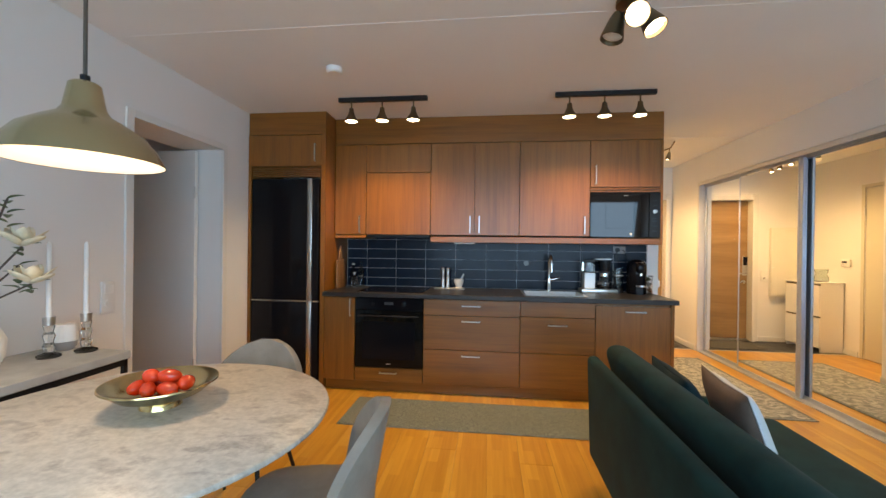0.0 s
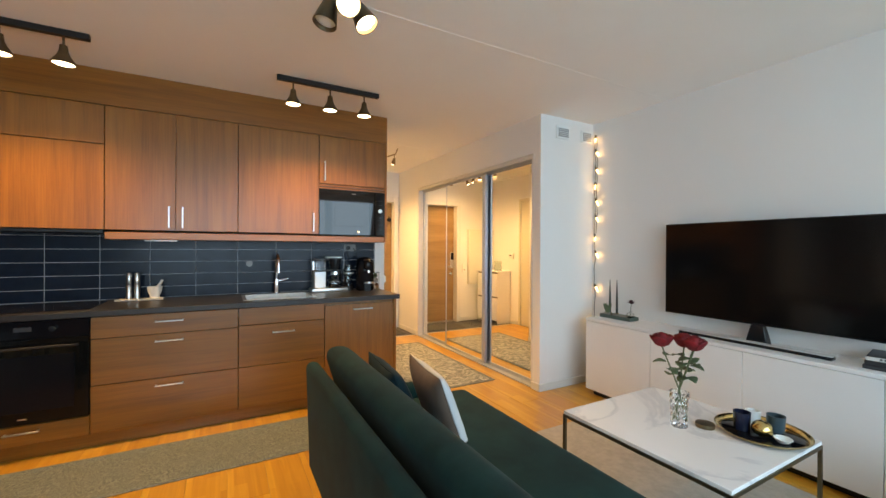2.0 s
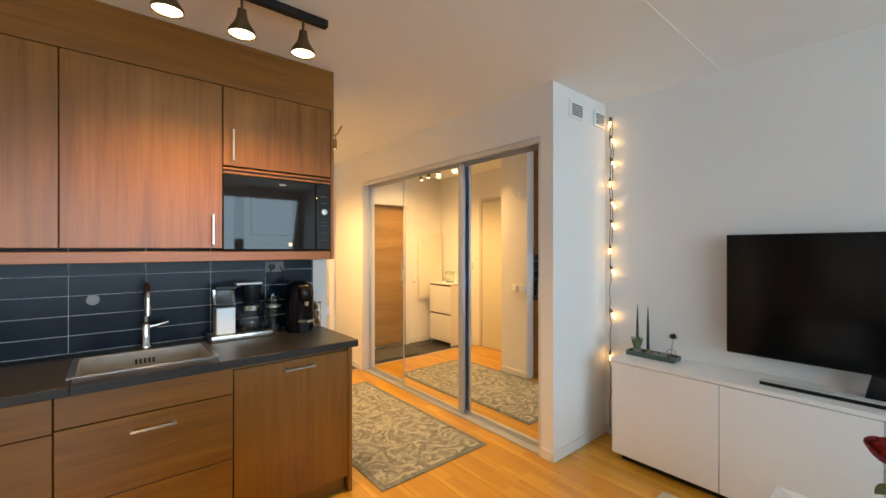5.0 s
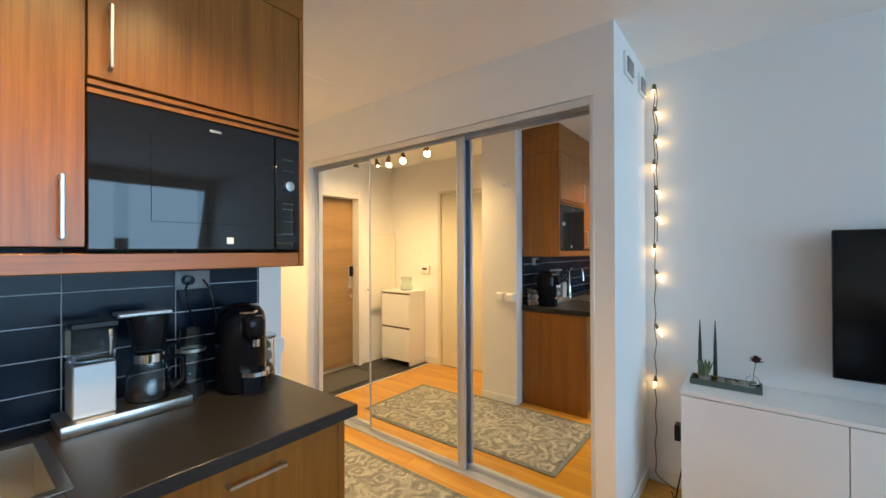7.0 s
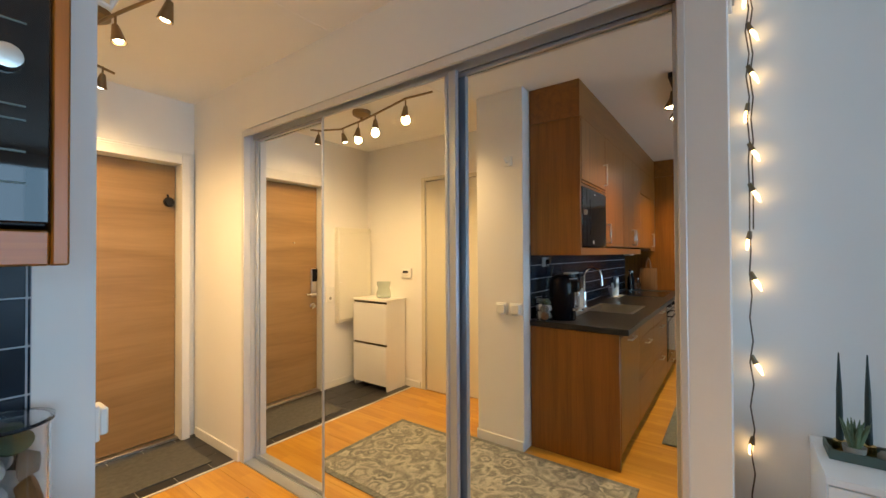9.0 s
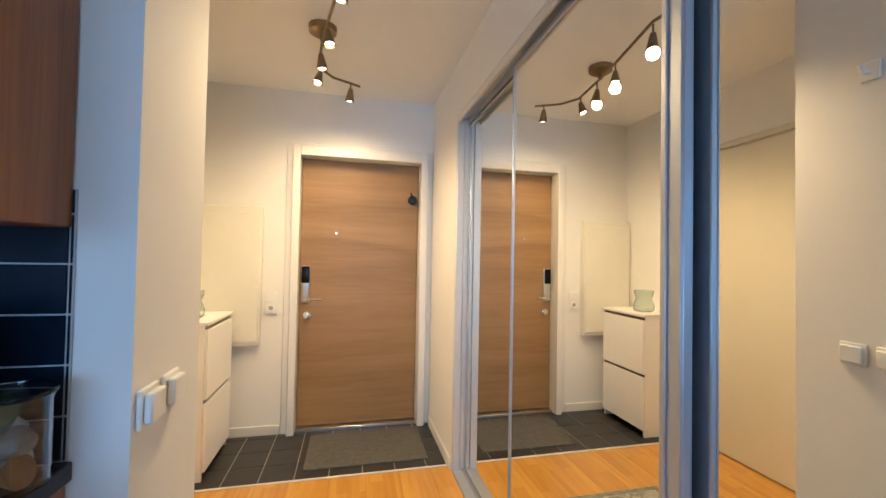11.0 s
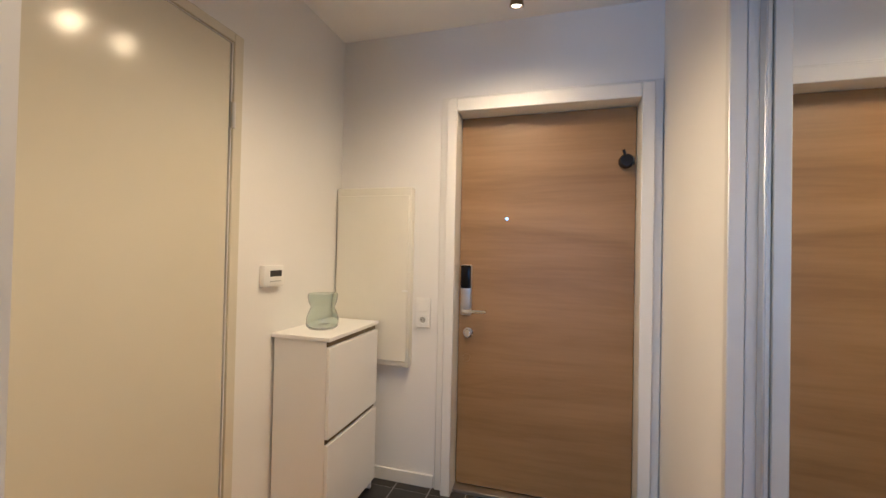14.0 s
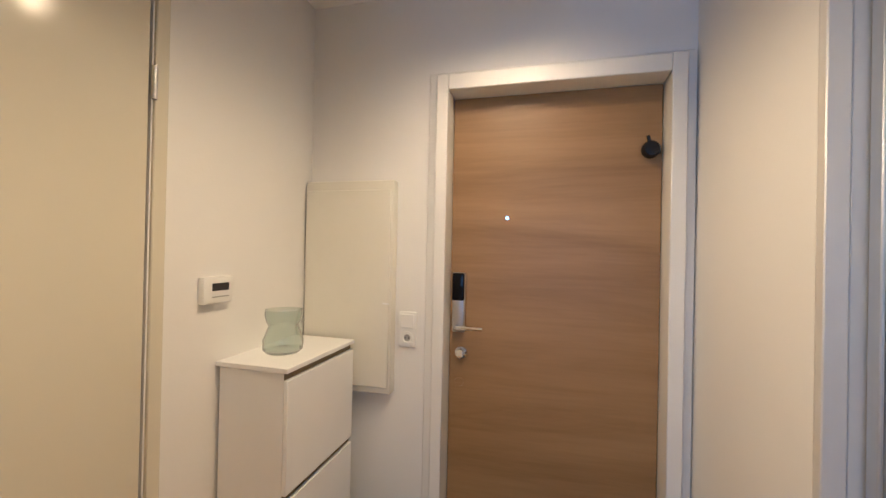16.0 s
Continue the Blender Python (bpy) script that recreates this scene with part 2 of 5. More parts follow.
M_STONE = plain("pebble", (0.22, 0.20, 0.17), 0.6, vary=0.3, scale=20)
M_BOARD = wood("cutting_board_wood", (0.16, 0.065, 0.02), (0.23, 0.11, 0.04), (0.30, 0.15, 0.06), 2, 0.5)
M_BLUE = plain("navy_ceramic", (0.010, 0.014, 0.035), 0.25, relief=0)
M_TEALC = plain("grey_teal_ceramic", (0.03, 0.06, 0.075), 0.4, relief=0)
M_PAPER = plain("print_paper", (0.70, 0.68, 0.64), 0.6, vary=0.15, scale=4)
M_INK = plain("dark_print", (0.03, 0.03, 0.035), 0.5)
M_MWGLASS = plain("microwave_glass", (0.006, 0.006, 0.008), 0.03, vary=0.02, relief=0)
for gm, level in ((M_MWGLASS, 0.5), (M_GREEN, 0.15), (M_NAVY, 0.15), (M_BLACKGL, 0.16), (M_TILE, 0.17), (M_COUNTER, 0.35), (M_SCREEN, 0.3), (M_BLACKPL, 0.3), (M_FTILE, 0.35)):
    gm.node_tree.nodes["Principled BSDF"].inputs["Specular IOR Level"].default_value = level
M_OVENGLASS = plain("oven_glass", (0.005, 0.005, 0.005), 0.06, vary=0.05, relief=0)
M_OVENGLASS.node_tree.nodes["Principled BSDF"].inputs["Specular IOR Level"].default_value = 0.2
M_GREY = plain("grey_plastic", (0.30, 0.30, 0.30), 0.4)


def parquet():
    m, n, l, b = material("oak_parquet")
    tc = n.new("ShaderNodeTexCoord")
    br = n.new("ShaderNodeTexBrick")
    mp = n.new("ShaderNodeMapping")
    mp.inputs["Rotation"].default_value = (0, 0, radians(90))
    l.new(tc.outputs["Object"], mp.inputs[0])
    l.new(mp.outputs[0], br.inputs["Vector"])
    br.offset, br.offset_frequency = 0.37, 2
    br.inputs["Color1"].default_value = (0.0, 0.0, 0.0, 1)
    br.inputs["Color2"].default_value = (1, 1, 1, 1)
    br.inputs["Mortar"].default_value = (0.3, 0.3, 0.3, 1)
    br.inputs["Scale"].default_value = 1.0
    br.inputs["Brick Width"].default_value = 0.47
    br.inputs["Row Height"].default_value = 0.0665
    br.inputs["Mortar Size"].default_value = 0.0007
    base = ramp(n, l, br.outputs["Color"], (0.0, (0.49, 0.225, 0.022)), (0.5, (0.60, 0.30, 0.034)), (1.0, (0.69, 0.38, 0.058)))
    g = noise_tex(n, l, coords(n, l, (34, 1.6, 10)), 1.0, 5, 0.6, 0.4)
    c = mixc(n, l, 0.45, base, ramp(n, l, g, (0.3, (0.42, 0.18, 0.020)), (0.7, (0.68, 0.37, 0.065))))
    l.new(c, b.inputs["Base Color"])
    b.inputs["Roughness"].default_value = 0.30
    b.inputs["Coat Weight"].default_value = 0.25
    bump(n, l, b, g, 0.04)
    return m


M_PARQ = parquet()


# ---- mesh tools ----
class Mesh:
    """Collects shapes into one mesh."""

    def __init__(self):
        self.bm = bmesh.new()

    def box(self, x0, x1, y0, y1, z0, z1, r=0.0, seg=1):
        g = bmesh.ops.create_cube(self.bm, size=1)
        vs = g["verts"]
        for v in vs:
            v.co = Vector(((x0 + x1) / 2 + v.co.x * (x1 - x0), (y0 + y1) / 2 + v.co.y * (y1 - y0), (z0 + z1) / 2 + v.co.z * (z1 - z0)))
        if r > 0:
            es = list({e for v in vs for e in v.link_edges})
            bmesh.ops.bevel(self.bm, geom=es, offset=r, segments=seg, affect="EDGES", profile=0.5)
        return self

    def tube(self, pts, radius, seg=10, radii=None):
        pts = [Vector(p) for p in pts]
        rings = []
        prev = None
        for i, p in enumerate(pts):
            d = (pts[min(i + 1, len(pts) - 1)] - pts[max(i - 1, 0)]).normalized()
            ref = prev if prev is not None else (Vector((0, 0, 1)) if abs(d.z) < 0.9 else Vector((1, 0, 0)))
            a = (ref - d * ref.dot(d)).normalized()
            prev = a
            c = d.cross(a)
            rr = radii[i] if radii else radius
            rings.append([self.bm.verts.new(p + (a * math.cos(2 * math.pi * k / seg) + c * math.sin(2 * math.pi * k / seg)) * rr) for k in range(seg)])
        for r0, r1 in zip(rings, rings[1:]):
            for k in range(seg):
                self.bm.faces.new((r0[k], r0[(k + 1) % seg], r1[(k + 1) % seg], r1[k]))
        self.bm.faces.new(rings[0][::-1])
        self.bm.faces.new(rings[-1])
        return self

    def lathe(self, prof, at=(0, 0, 0), seg=32, tilt=None, sx=1.0, sy=1.0):
        """prof: (radius, height) from start to end; radius 0 closes."""
        m = Matrix.Translation(at) @ (tilt or Matrix.Identity(4))
        rings = []
        for r, h in prof:
            if r <= 1e-6:
                rings.append([self.bm.verts.new(m @ Vector((0, 0, h)))])
            else:
                rings.append([self.bm.verts.new(m @ Vector((r * sx * math.cos(2 * math.pi * k / seg), r * sy * math.sin(2 * math.pi * k / seg), h))) for k in range(seg)])
        for a, b in zip(rings, rings[1:]):
            for k in range(seg):
                q = (k + 1) % seg
                if len(a) == 1 and len(b) == 1:
                    continue
                if len(a) == 1:
                    self.bm.faces.new((a[0], b[q], b[k]))
                elif len(b) == 1:
                    self.bm.faces.new((a[k], a[q], b[0]))
                else:
                    self.bm.faces.new((a[k], a[q], b[q], b[k]))
        return self

    def blob(self, at, rx, ry, rz, power=1.0, sub=3, rot=0.0, jitter=0.0):
        """A rounded body; power under 1 makes it boxier."""
        g = bmesh.ops.create_icosphere(self.bm, subdivisions=sub, radius=1)
        rm = Matrix.Rotation(rot, 3, "Z")
        for v in g["verts"]:
            c = v.co.copy()
            c = Vector([math.copysign(abs(t) ** power, t) for t in c])
            if jitter:
                c *= 1 + jitter * noise.noise(Vector(at) * 9 + v.co * 2.2)
            v.co = rm @ Vector((c.x * rx, c.y * ry, c.z * rz)) + Vector(at)
        return self

    def leaf(self, at, direction, length, width, droop=0.2, up=Vector((0, 0, 1))):
        d = Vector(direction).normalized()
        s = d.cross(up)
        s = s.normalized() if s.length > 1e-4 else Vector((1, 0, 0))
        nrm = s.cross(d).normalized()
        at = Vector(at)
        cols = []
        for i in range(6):
            f = i / 5
            w = width * 0.5 * math.sin(math.pi * min(1, f * 0.92 + 0.06)) ** 0.8
            p = at + d * length * f - nrm * droop * length * f * f
            cols.append([self.bm.verts.new(p - s * w + nrm * w * 0.35), self.bm.verts.new(p), self.bm.verts.new(p + s * w + nrm * w * 0.35)])
        for a, b in zip(cols, cols[1:]):
            self.bm.faces.new((a[0], a[1], b[1], b[0]))
            self.bm.faces.new((a[1], a[2], b[2], b[1]))
        return self

    def done(self, name, mat, parent=None, smooth=True, label="", category="", kind="", thick=0.0):
        bmesh.ops.recalc_face_normals(self.bm, faces=self.bm.faces)
        me = bpy.data.meshes.new(name)
        self.bm.to_mesh(me)
        self.bm.free()
        me.materials.append(mat)
        if smooth:
            me.shade_smooth()
            me.set_sharp_from_angle(angle=radians(38))
        ob = new(name, me)
        if parent is not None:
            ob.parent = parent
        if thick:
            md = ob.modifiers.new("thickness", "SOLIDIFY")
            md.thickness = thick
        return tagged(ob, label, category, "", kind)


def box(name, mat, b, parent=None, r=0.003, seg=1, **kw):
    return Mesh().box(*b, r=r, seg=seg).done(name, mat, parent, **kw)


def thing(name, at, label, category, rz=0, group=""):
    ob = new(name)
    ob.empty_display_size = 0.1
    ob.matrix_world = pose(*at, 0, 0, rz)
    return tagged(ob, label, category, group)


def structure(ob, label=""):
    return tagged(ob, label, kind="structure")


# ---- large structure ----
H = 2.55
XW, XE, YS, YK = -2.06, 3.60, -1.75, 4.31
structure(box("floor_base", M_FGROUT, (-3.5, 3.9, -2.0, 6.8, -0.25, -0.022), r=0), "levelled concrete floor under the boards")
ceil = Mesh().box(-3.5, 3.9, -2.0, 6.8, H, H + 0.2)
ceil.tube([(-2.06, 2.36, H), (3.6, 2.36, H)], 0.002, 6)
ceil.tube([(1.84, 4.83, H), (2.91, 4.83, H)], 0.002, 6)
structure(ceil.done("ceiling", M_CEIL), "white painted concrete ceiling with a slab joint")
structure(Mesh().box(-2.5, 1.72, YK, YK + 0.12, 0, H).box(1.0, 1.72, YK + 0.12, 4.68, 0, H).box(1.72, 1.84, YK, 4.68, 0, H).done("wall_north", M_WALL), "white painted wall behind the kitchen units")
structure(Mesh().box(1.06, 1.18, 4.68, 4.79, 0, H).box(1.06, 1.18, 5.65, 6.5, 0, H).box(1.06, 1.18, 4.79, 5.65, 2.11, H).done("wall_hall_west", M_WALL), "white painted hall wall with a door opening")
structure(Mesh().box(0.94, 1.88, 6.5, 6.72, 0, H).box(2.825, 3.8, 6.5, 6.72, 0, H).box(1.88, 2.825, 6.5, 6.72, 2.075, H).done("wall_entrance", M_WALL), "white painted wall around the entrance door")
structure(Mesh().box(2.91, 3.75, 3.13, 3.228, 0, H).box(2.91, 3.03, 5.767, 6.5, 0, H).box(2.91, 3.03, 3.228, 5.767, 2.205, H)
          .box(3.55, 3.67, 3.228, 6.5, 0, H).done("wall_wardrobe", M_WALL), "white painted wall around the mirrored wardrobe")
structure(box("wall_east", M_WALL, (XE, XE + 0.15, YS, 3.13, 0, H), r=0), "white painted wall behind the television")
structure(Mesh().box(XW - 0.36, XW, YS, 2.49, 0, H).box(XW - 0.36, XW, 3.35, YK, 0, H).box(XW - 0.36, XW, 2.49, 3.35, 2.12, H)
          .box(-3.42, -3.32, 2.2, 3.6, 0, H).box(-3.32, XW - 0.36, 2.2, 2.3, 0, H).box(-3.32, XW - 0.36, 3.5, 3.6, 0, H).done("wall_west", M_WALL), "thick white painted wall with a recessed door")
structure(Mesh().box(-2.5, -1.20, YS - 0.15, YS, 0, H).box(3.50, 3.75, YS - 0.15, YS, 0, H).box(-1.20, 3.50, YS - 0.15, YS, 2.46, H)
          .box(-1.20, 3.50, YS - 0.15, YS, 0, 0.45).done("wall_south", M_WALL), "white painted window wall")
win = Mesh()
for x in (-1.20, 0.62, 2.38, 3.44):
    win.box(x, x + (0.16 if x == 2.38 else 0.06), YS - 0.02, YS + 0.02, 0.45, 2.46)
for a, b in ((-1.14, 0.62), (0.68, 2.38), (2.54, 3.44)):
    win.box(a, b, YS - 0.02, YS + 0.02, 0.45, 0.51).box(a, b, YS - 0.02, YS + 0.02, 2.40, 2.46).box(a, b, YS - 0.02, YS + 0.02, 1.05, 1.10)
structure(win.done("window_1", M_TRIM), "white framed window looking out on daylight")
structure(box("backdrop", glow("overcast_distance", (0.62, 0.78, 1.0), 1.1), (-30, 30, -14.2, -14, -6, 14), r=0), "pale grey-blue sky and distance")

# baseboards
BB = [(2.895, 2.909, 3.132, 3.226), (2.895, 3.6, 3.116, 3.129), (2.896, 2.909, 5.79, 6.44), (1.181, 1.79, 6.486, 6.499),
      (1.842, 1.855, YK + 0.002, 4.68), (1.22, 1.84, 4.681, 4.694), (1.181, 1.194, 5.72, 5.92), (3.586, 3.599, YS, 3.1), (XW + 0.001, XW + 0.014, YS, 2.43), (XW + 0.001, XW + 0.014, 3.40, 3.70)]
for b in BB:
    structure(box("baseboard", M_TRIM, (*b, 0.0, 0.07), r=0.003), "white painted baseboard")

# recessed door in the west wall
structure(Mesh().box(XW - 0.012, XW + 0.012, 2.44, 2.495, 0, 2.165, 0.003).box(XW - 0.012, XW + 0.012, 2.495, 3.40, 2.115, 2.165, 0.003)
          .box(XW - 0.012, XW + 0.012, 3.345, 3.40, 0, 2.115, 0.003).done("trim", M_TRIM), "white door casing")
dw = thing("interior_door", (-2.27, 3.34, 0), "white painted interior door standing open at a right angle", "door")
box("leaf", M_TRIM, (-0.82, 0.0, -0.045, -0.005, 0.005, 2.10), dw)
Mesh().tube([(0.004, -0.05, 1.70), (0.004, -0.05, 1.80)], 0.008).tube([(0.004, -0.05, 0.25), (0.004, -0.05, 0.35)], 0.008).done("hinge", M_STEEL, dw)

# hall door
structure(Mesh().box(1.165, 1.19, 4.75, 4.79, 0, 2.15, 0.003).box(1.165, 1.19, 5.655, 5.70, 0, 2.15, 0.003).box(1.165, 1.19, 4.79, 5.655, 2.112, 2.15, 0.003)
          .done("trim", M_DOORW), "cream painted door casing")
dh = thing("bathroom_door", (1.18, 5.24, 0), "cream painted flush bathroom door, closed, with a steel lever", "door")
box("leaf", M_DOORW, (-0.04, 0.004, -0.445, 0.40, 0.008, 2.105), dh)
Mesh().tube([(0.014, 0.408, 1.77), (0.014, 0.408, 1.87)], 0.009).tube([(0.014, 0.408, 0.22), (0.014, 0.408, 0.32)], 0.009).done("hinge", M_STEEL, dh)
Mesh().lathe([(0, 0), (0.026, 0), (0.026, 0.008), (0, 0.008)], (0.004, -0.40, 1.06), tilt=Matrix.Rotation(radians(90), 4, "Y")).tube(
    [(0.01, -0.40, 1.06), (0.05, -0.40, 1.06), (0.055, -0.385, 1.06), (0.055, -0.285, 1.06)], 0.010).done("lever_handle", M_STEEL, dh)

# entrance door
cas = Mesh()
cas.box(1.846, 1.90, 6.44, 6.60, 0, 2.13, 0.004).box(2.805, 2.862, 6.44, 6.60, 0, 2.13, 0.004).box(1.90, 2.805, 6.44, 6.60, 2.058, 2.13, 0.004)
cas.box(1.80, 1.845, 6.482, 6.4995, 0, 2.155, 0.004).box(2.863, 2.905, 6.482, 6.4995, 0, 2.155, 0.004).box(1.846, 2.862, 6.482, 6.4995, 2.131, 2.155, 0.004)
structure(cas.done("trim", M_TRIM), "white painted entrance door frame")
structure(box("threshold", M_STEEL, (1.90, 2.805, 6.50, 6.60, -0.02, 0.018), r=0.004), "pale metal door threshold")
de = thing("entrance_door", (2.353, 6.556, 0), "oak veneer entrance door, closed, with an electronic lock", "door")
box("leaf", M_OAKDOOR, (-0.45, 0.449, 0.0, 0.05, 0.022, 2.055), de)
box("lock_body", M_STEEL, (-0.438, -0.375, -0.022, 0, 0.955, 1.235), de, r=0.01, seg=3)
box("lock_keypad", M_BLACKGL, (-0.435, -0.378, -0.034, -0.022, 1.105, 1.232), de, r=0.008, seg=3)
Mesh().tube([(-0.41, -0.02, 0.985), (-0.41, -0.06, 0.985), (-0.40, -0.066, 0.985), (-0.285, -0.066, 0.985)], 0.0095).done("lever_handle", M_CHROME, de)
Mesh().lathe([(0, 0), (0.028, 0), (0.028, 0.012), (0.020, 0.016), (0.018, 0.034), (0, 0.036)], (-0.392, 0, 0.86), tilt=Matrix.Rotation(radians(90), 4, "X")).done("thumb_turn", M_CHROME, de)
Mesh().lathe([(0, 0), (0.022, 0), (0.020, 0.005), (0, 0.006)], (-0.40, 0, 0.72), tilt=Matrix.Rotation(radians(90), 4, "X")).done("cover_plate", M_OAKDOOR, de)
Mesh().lathe([(0, 0), (0.008, 0), (0.008, 0.006), (0, 0.006)], (-0.19, 0, 1.49), tilt=Matrix.Rotation(radians(90), 4, "X"), seg=12).done("peephole", M_CHROME, de)
Mesh().lathe([(0, 0), (0.036, 0), (0.036, 0.02), (0.028, 0.034), (0, 0.036)], (0.40, -0.01, 1.775), tilt=Matrix.Rotation(radians(90), 4, "X")).tube(
    [(0.40, -0.03, 1.775), (0.385, -0.035, 1.83)], 0.007).box(0.385, 0.44, -0.012, 0, 1.76, 1.79).done("door_chime", M_BLACKPL, de)

# sliding mirror wardrobe
wd = thing("sliding_wardrobe", (2.945, 4.50, 0), "wardrobe with three sliding mirror doors in grey aluminium frames", "wardrobe")
fr = Mesh()
fr.box(-0.038, 0.085, -1.272, -1.25, 0, 2.2, 0.003).box(-0.036, 0.010, 1.238, 1.267, 0, 2.2, 0.003).box(0.012, 0.085, 1.243, 1.267, 0, 2.2, 0.002)
fr.box(-0.038, -0.022, -1.25, 1.238, 2.160, 2.2, 0.003)
fr.done("frame", M_ALUPALE, wd, label="pale aluminium frame")
Mesh().box(-0.022, 0.085, -1.25, 1.238, 2.188, 2.2, 0.002).box(0.026, 0.030, -1.25, 1.238, 2.15, 2.188).done("top_rail", M_ALU, wd, label="grey aluminium sliding rail")
Mesh().box(-0.035, 0.085, -1.25, 1.238, 0.0, 0.012, 0.002).box(0.026, 0.030, -1.25, 1.238, 0.012, 0.022).done("floor_rail", M_ALU, wd)
for y0, y1, x, s0, s1, dp in ((-1.25, -0.398, 0.046, 0.018, 0.025, 0.011), (-0.448, 0.462, 0.008, 0.058, 0.014, 0.009), (0.446, 1.238, 0.046, 0.014, 0.035, 0.007)):
    df = Mesh().box(x - dp, x + dp, y0, y0 + s0, 0.016, 2.15, 0.003).box(x - dp, x + dp, y1 - s1, y1, 0.016, 2.15, 0.003)
    if s0 > 0.05:
        df.box(x - dp - 0.006, x - dp, y0, y0 + 0.012, 0.016, 2.15, 0.002).box(x - dp - 0.006, x - dp, y0 + s0 - 0.016, y0 + s0, 0.016, 2.15, 0.002)
    df.box(x - 0.009, x + 0.009, y0 + s0, y1 - s1, 0.016, 0.045, 0.002).box(x - 0.009, x + 0.009, y0 + s0, y1 - s1, 2.135, 2.15, 0.002).done("door_frame", M_ALU, wd)
    box("mirror", M_MIRROR, (x - 0.003, x + 0.004, y0 + s0, y1 - s1, 0.045, 2.135), wd, r=0, label="clear mirror glass")

# ---- kitchen ----
YF, YU = 3.708, 3.943


def bar_handle(m, x, y, z, length, upright=True):
    if upright:
        m.box(x - 0.005, x + 0.005, y - 0.032, y - 0.022, z - length / 2, z + length / 2, 0.002)
        for dz in (-1, 1):
            m.box(x - 0.004, x + 0.004, y - 0.024, y, z + dz * (length / 2 - 0.006) - 0.005, z + dz * (length / 2 - 0.006) + 0.005)
    else:
        m.box(x - length / 2, x + length / 2, y - 0.032, y - 0.022, z - 0.005, z + 0.005, 0.002)
        for dx in (-1, 1):
            m.box(x + dx * (length / 2 - 0.006) - 0.005, x + dx * (length / 2 - 0.006) + 0.005, y - 0.024, y, z - 0.004, z + 0.004)
    return m


def unit(name, label, x0, x1, y0, y1, z0, z1, fronts, grain=M_TEAK_V, category="cabinet", group="kitchen units"):
    """Carcass with fronts: (x0, x1, z0, z1, grain, handle or None)."""
    t = thing(name, ((x0 + x1) / 2, y0, z0), label, category, group=group)
    cx, cz = (x0 + x1) / 2, z0
    box("body", grain, (x0 - cx, x1 - cx, 0.024, y1 - y0, 0, z1 - z0), t, r=0.001)
    for a, b, c, d, g, h in fronts:
        p = box("front", g, (a - cx + 0.0015, b - cx - 0.0015, 0, 0.02, c - cz + 0.0015, d - cz - 0.0015), t, r=0.0012)
        if h:
            bar_handle(Mesh(), h[0] - cx, 0, h[1] - cz, h[2], h[3]).done("handle", M_STEEL, p, label="brushed steel bar handle")
    return t


G = 0.098
V, HZ = M_TEAK_V, M_TEAK_H
# tall refrigerator housing
tall = thing("refrigerator_housing", (-1.68, YF, 0), "tall reddish teak housing around the refrigerator", "cabinet", group="kitchen units")
Mesh().box(-0.375, -0.345, 0, 0.60, 0, 2.34).box(0.335, 0.375, 0, 0.60, 0, 2.34).done("side_panel", V, tall)
box("front", V, (-0.344, 0.334, 0, 0.02, 2.05, 2.335), tall, r=0.001)
box("body", V, (-0.344, 0.334, 0.024, 0.60, 2.045, 2.34), tall, r=0.001)
bar_handle(Mesh(), 0.28, 0, 2.17, 0.16).done("handle", M_STEEL, tall)
box("cornice", HZ, (-0.375, 0.375, 0.006, 0.60, 2.342, H - 0.001), tall, r=0.001)
gr = Mesh()
for k in range(5):
    gr.box(-0.335, 0.325, 0.01, 0.03, 1.952 + k * 0.018, 1.962 + k * 0.018)
gr.done("vent_grille", V, tall)
fri = thing("refrigerator", (-1.685, YF - 0.012, 0), "glossy black refrigerator freezer with steel edge handles", "refrigerator")
box("body", M_BLACKPL, (-0.325, 0.325, 0.05, 0.58, 0.02, 1.93), fri)
box("door", M_BLACKGL, (-0.325, 0.215, 0, 0.048, 0.81, 1.93), fri, r=0.006, seg=2)
box("door", M_BLACKGL, (-0.325, 0.215, 0, 0.048, 0.06, 0.797), fri, r=0.006, seg=2)
box("edge_panel", M_BLACKGL, (0.265, 0.325, 0.004, 0.048, 0.06, 1.93), fri)
box("edge_handle", M_STEEL, (0.217, 0.263, -0.006, 0.048, 0.81, 1.93), fri, r=0.006, seg=2, label="brushed steel edge handle")
box("edge_handle", M_STEEL, (0.217, 0.263, -0.006, 0.048, 0.06, 0.797), fri, r=0.006, seg=2)
box("trim_strip", M_STEEL, (-0.325, 0.325, 0.0, 0.04, 0.798, 0.808), fri, r=0.001)

# base units
unit("base_cabinet", "narrow teak base cabinet beside the oven", -1.302, -1.01, YF, 4.30, G, 0.858, [(-1.302, -1.01, G, 0.852, V, (-1.05, 0.76, 0.16, True))])
ov = thing("oven", (-0.695, YF, 0), "black built-in glass oven under the hob", "oven")
box("body", M_BLACKPL, (-0.313, 0.313, 0.02, 0.55, 0.222, 0.855), ov)
box("control_panel", M_BLACKGL, (-0.31, 0.31, -0.004, 0.02, 0.745, 0.852), ov)
box("door", M_OVENGLASS, (-0.31, 0.31, -0.006, 0.02, 0.225, 0.74), ov, r=0.003)
box("window", M_BLACKGL, (-0.24, 0.24, -0.009, -0.005, 0.30, 0.64), ov, r=0.001)
Mesh().tube([(-0.27, -0.045, 0.695), (0.27, -0.045, 0.695)], 0.009).box(-0.26, -0.245, -0.045, 0, 0.69, 0.70).box(0.245, 0.26, -0.045, 0, 0.69, 0.70).done("handle", M_BLACKPL, ov)
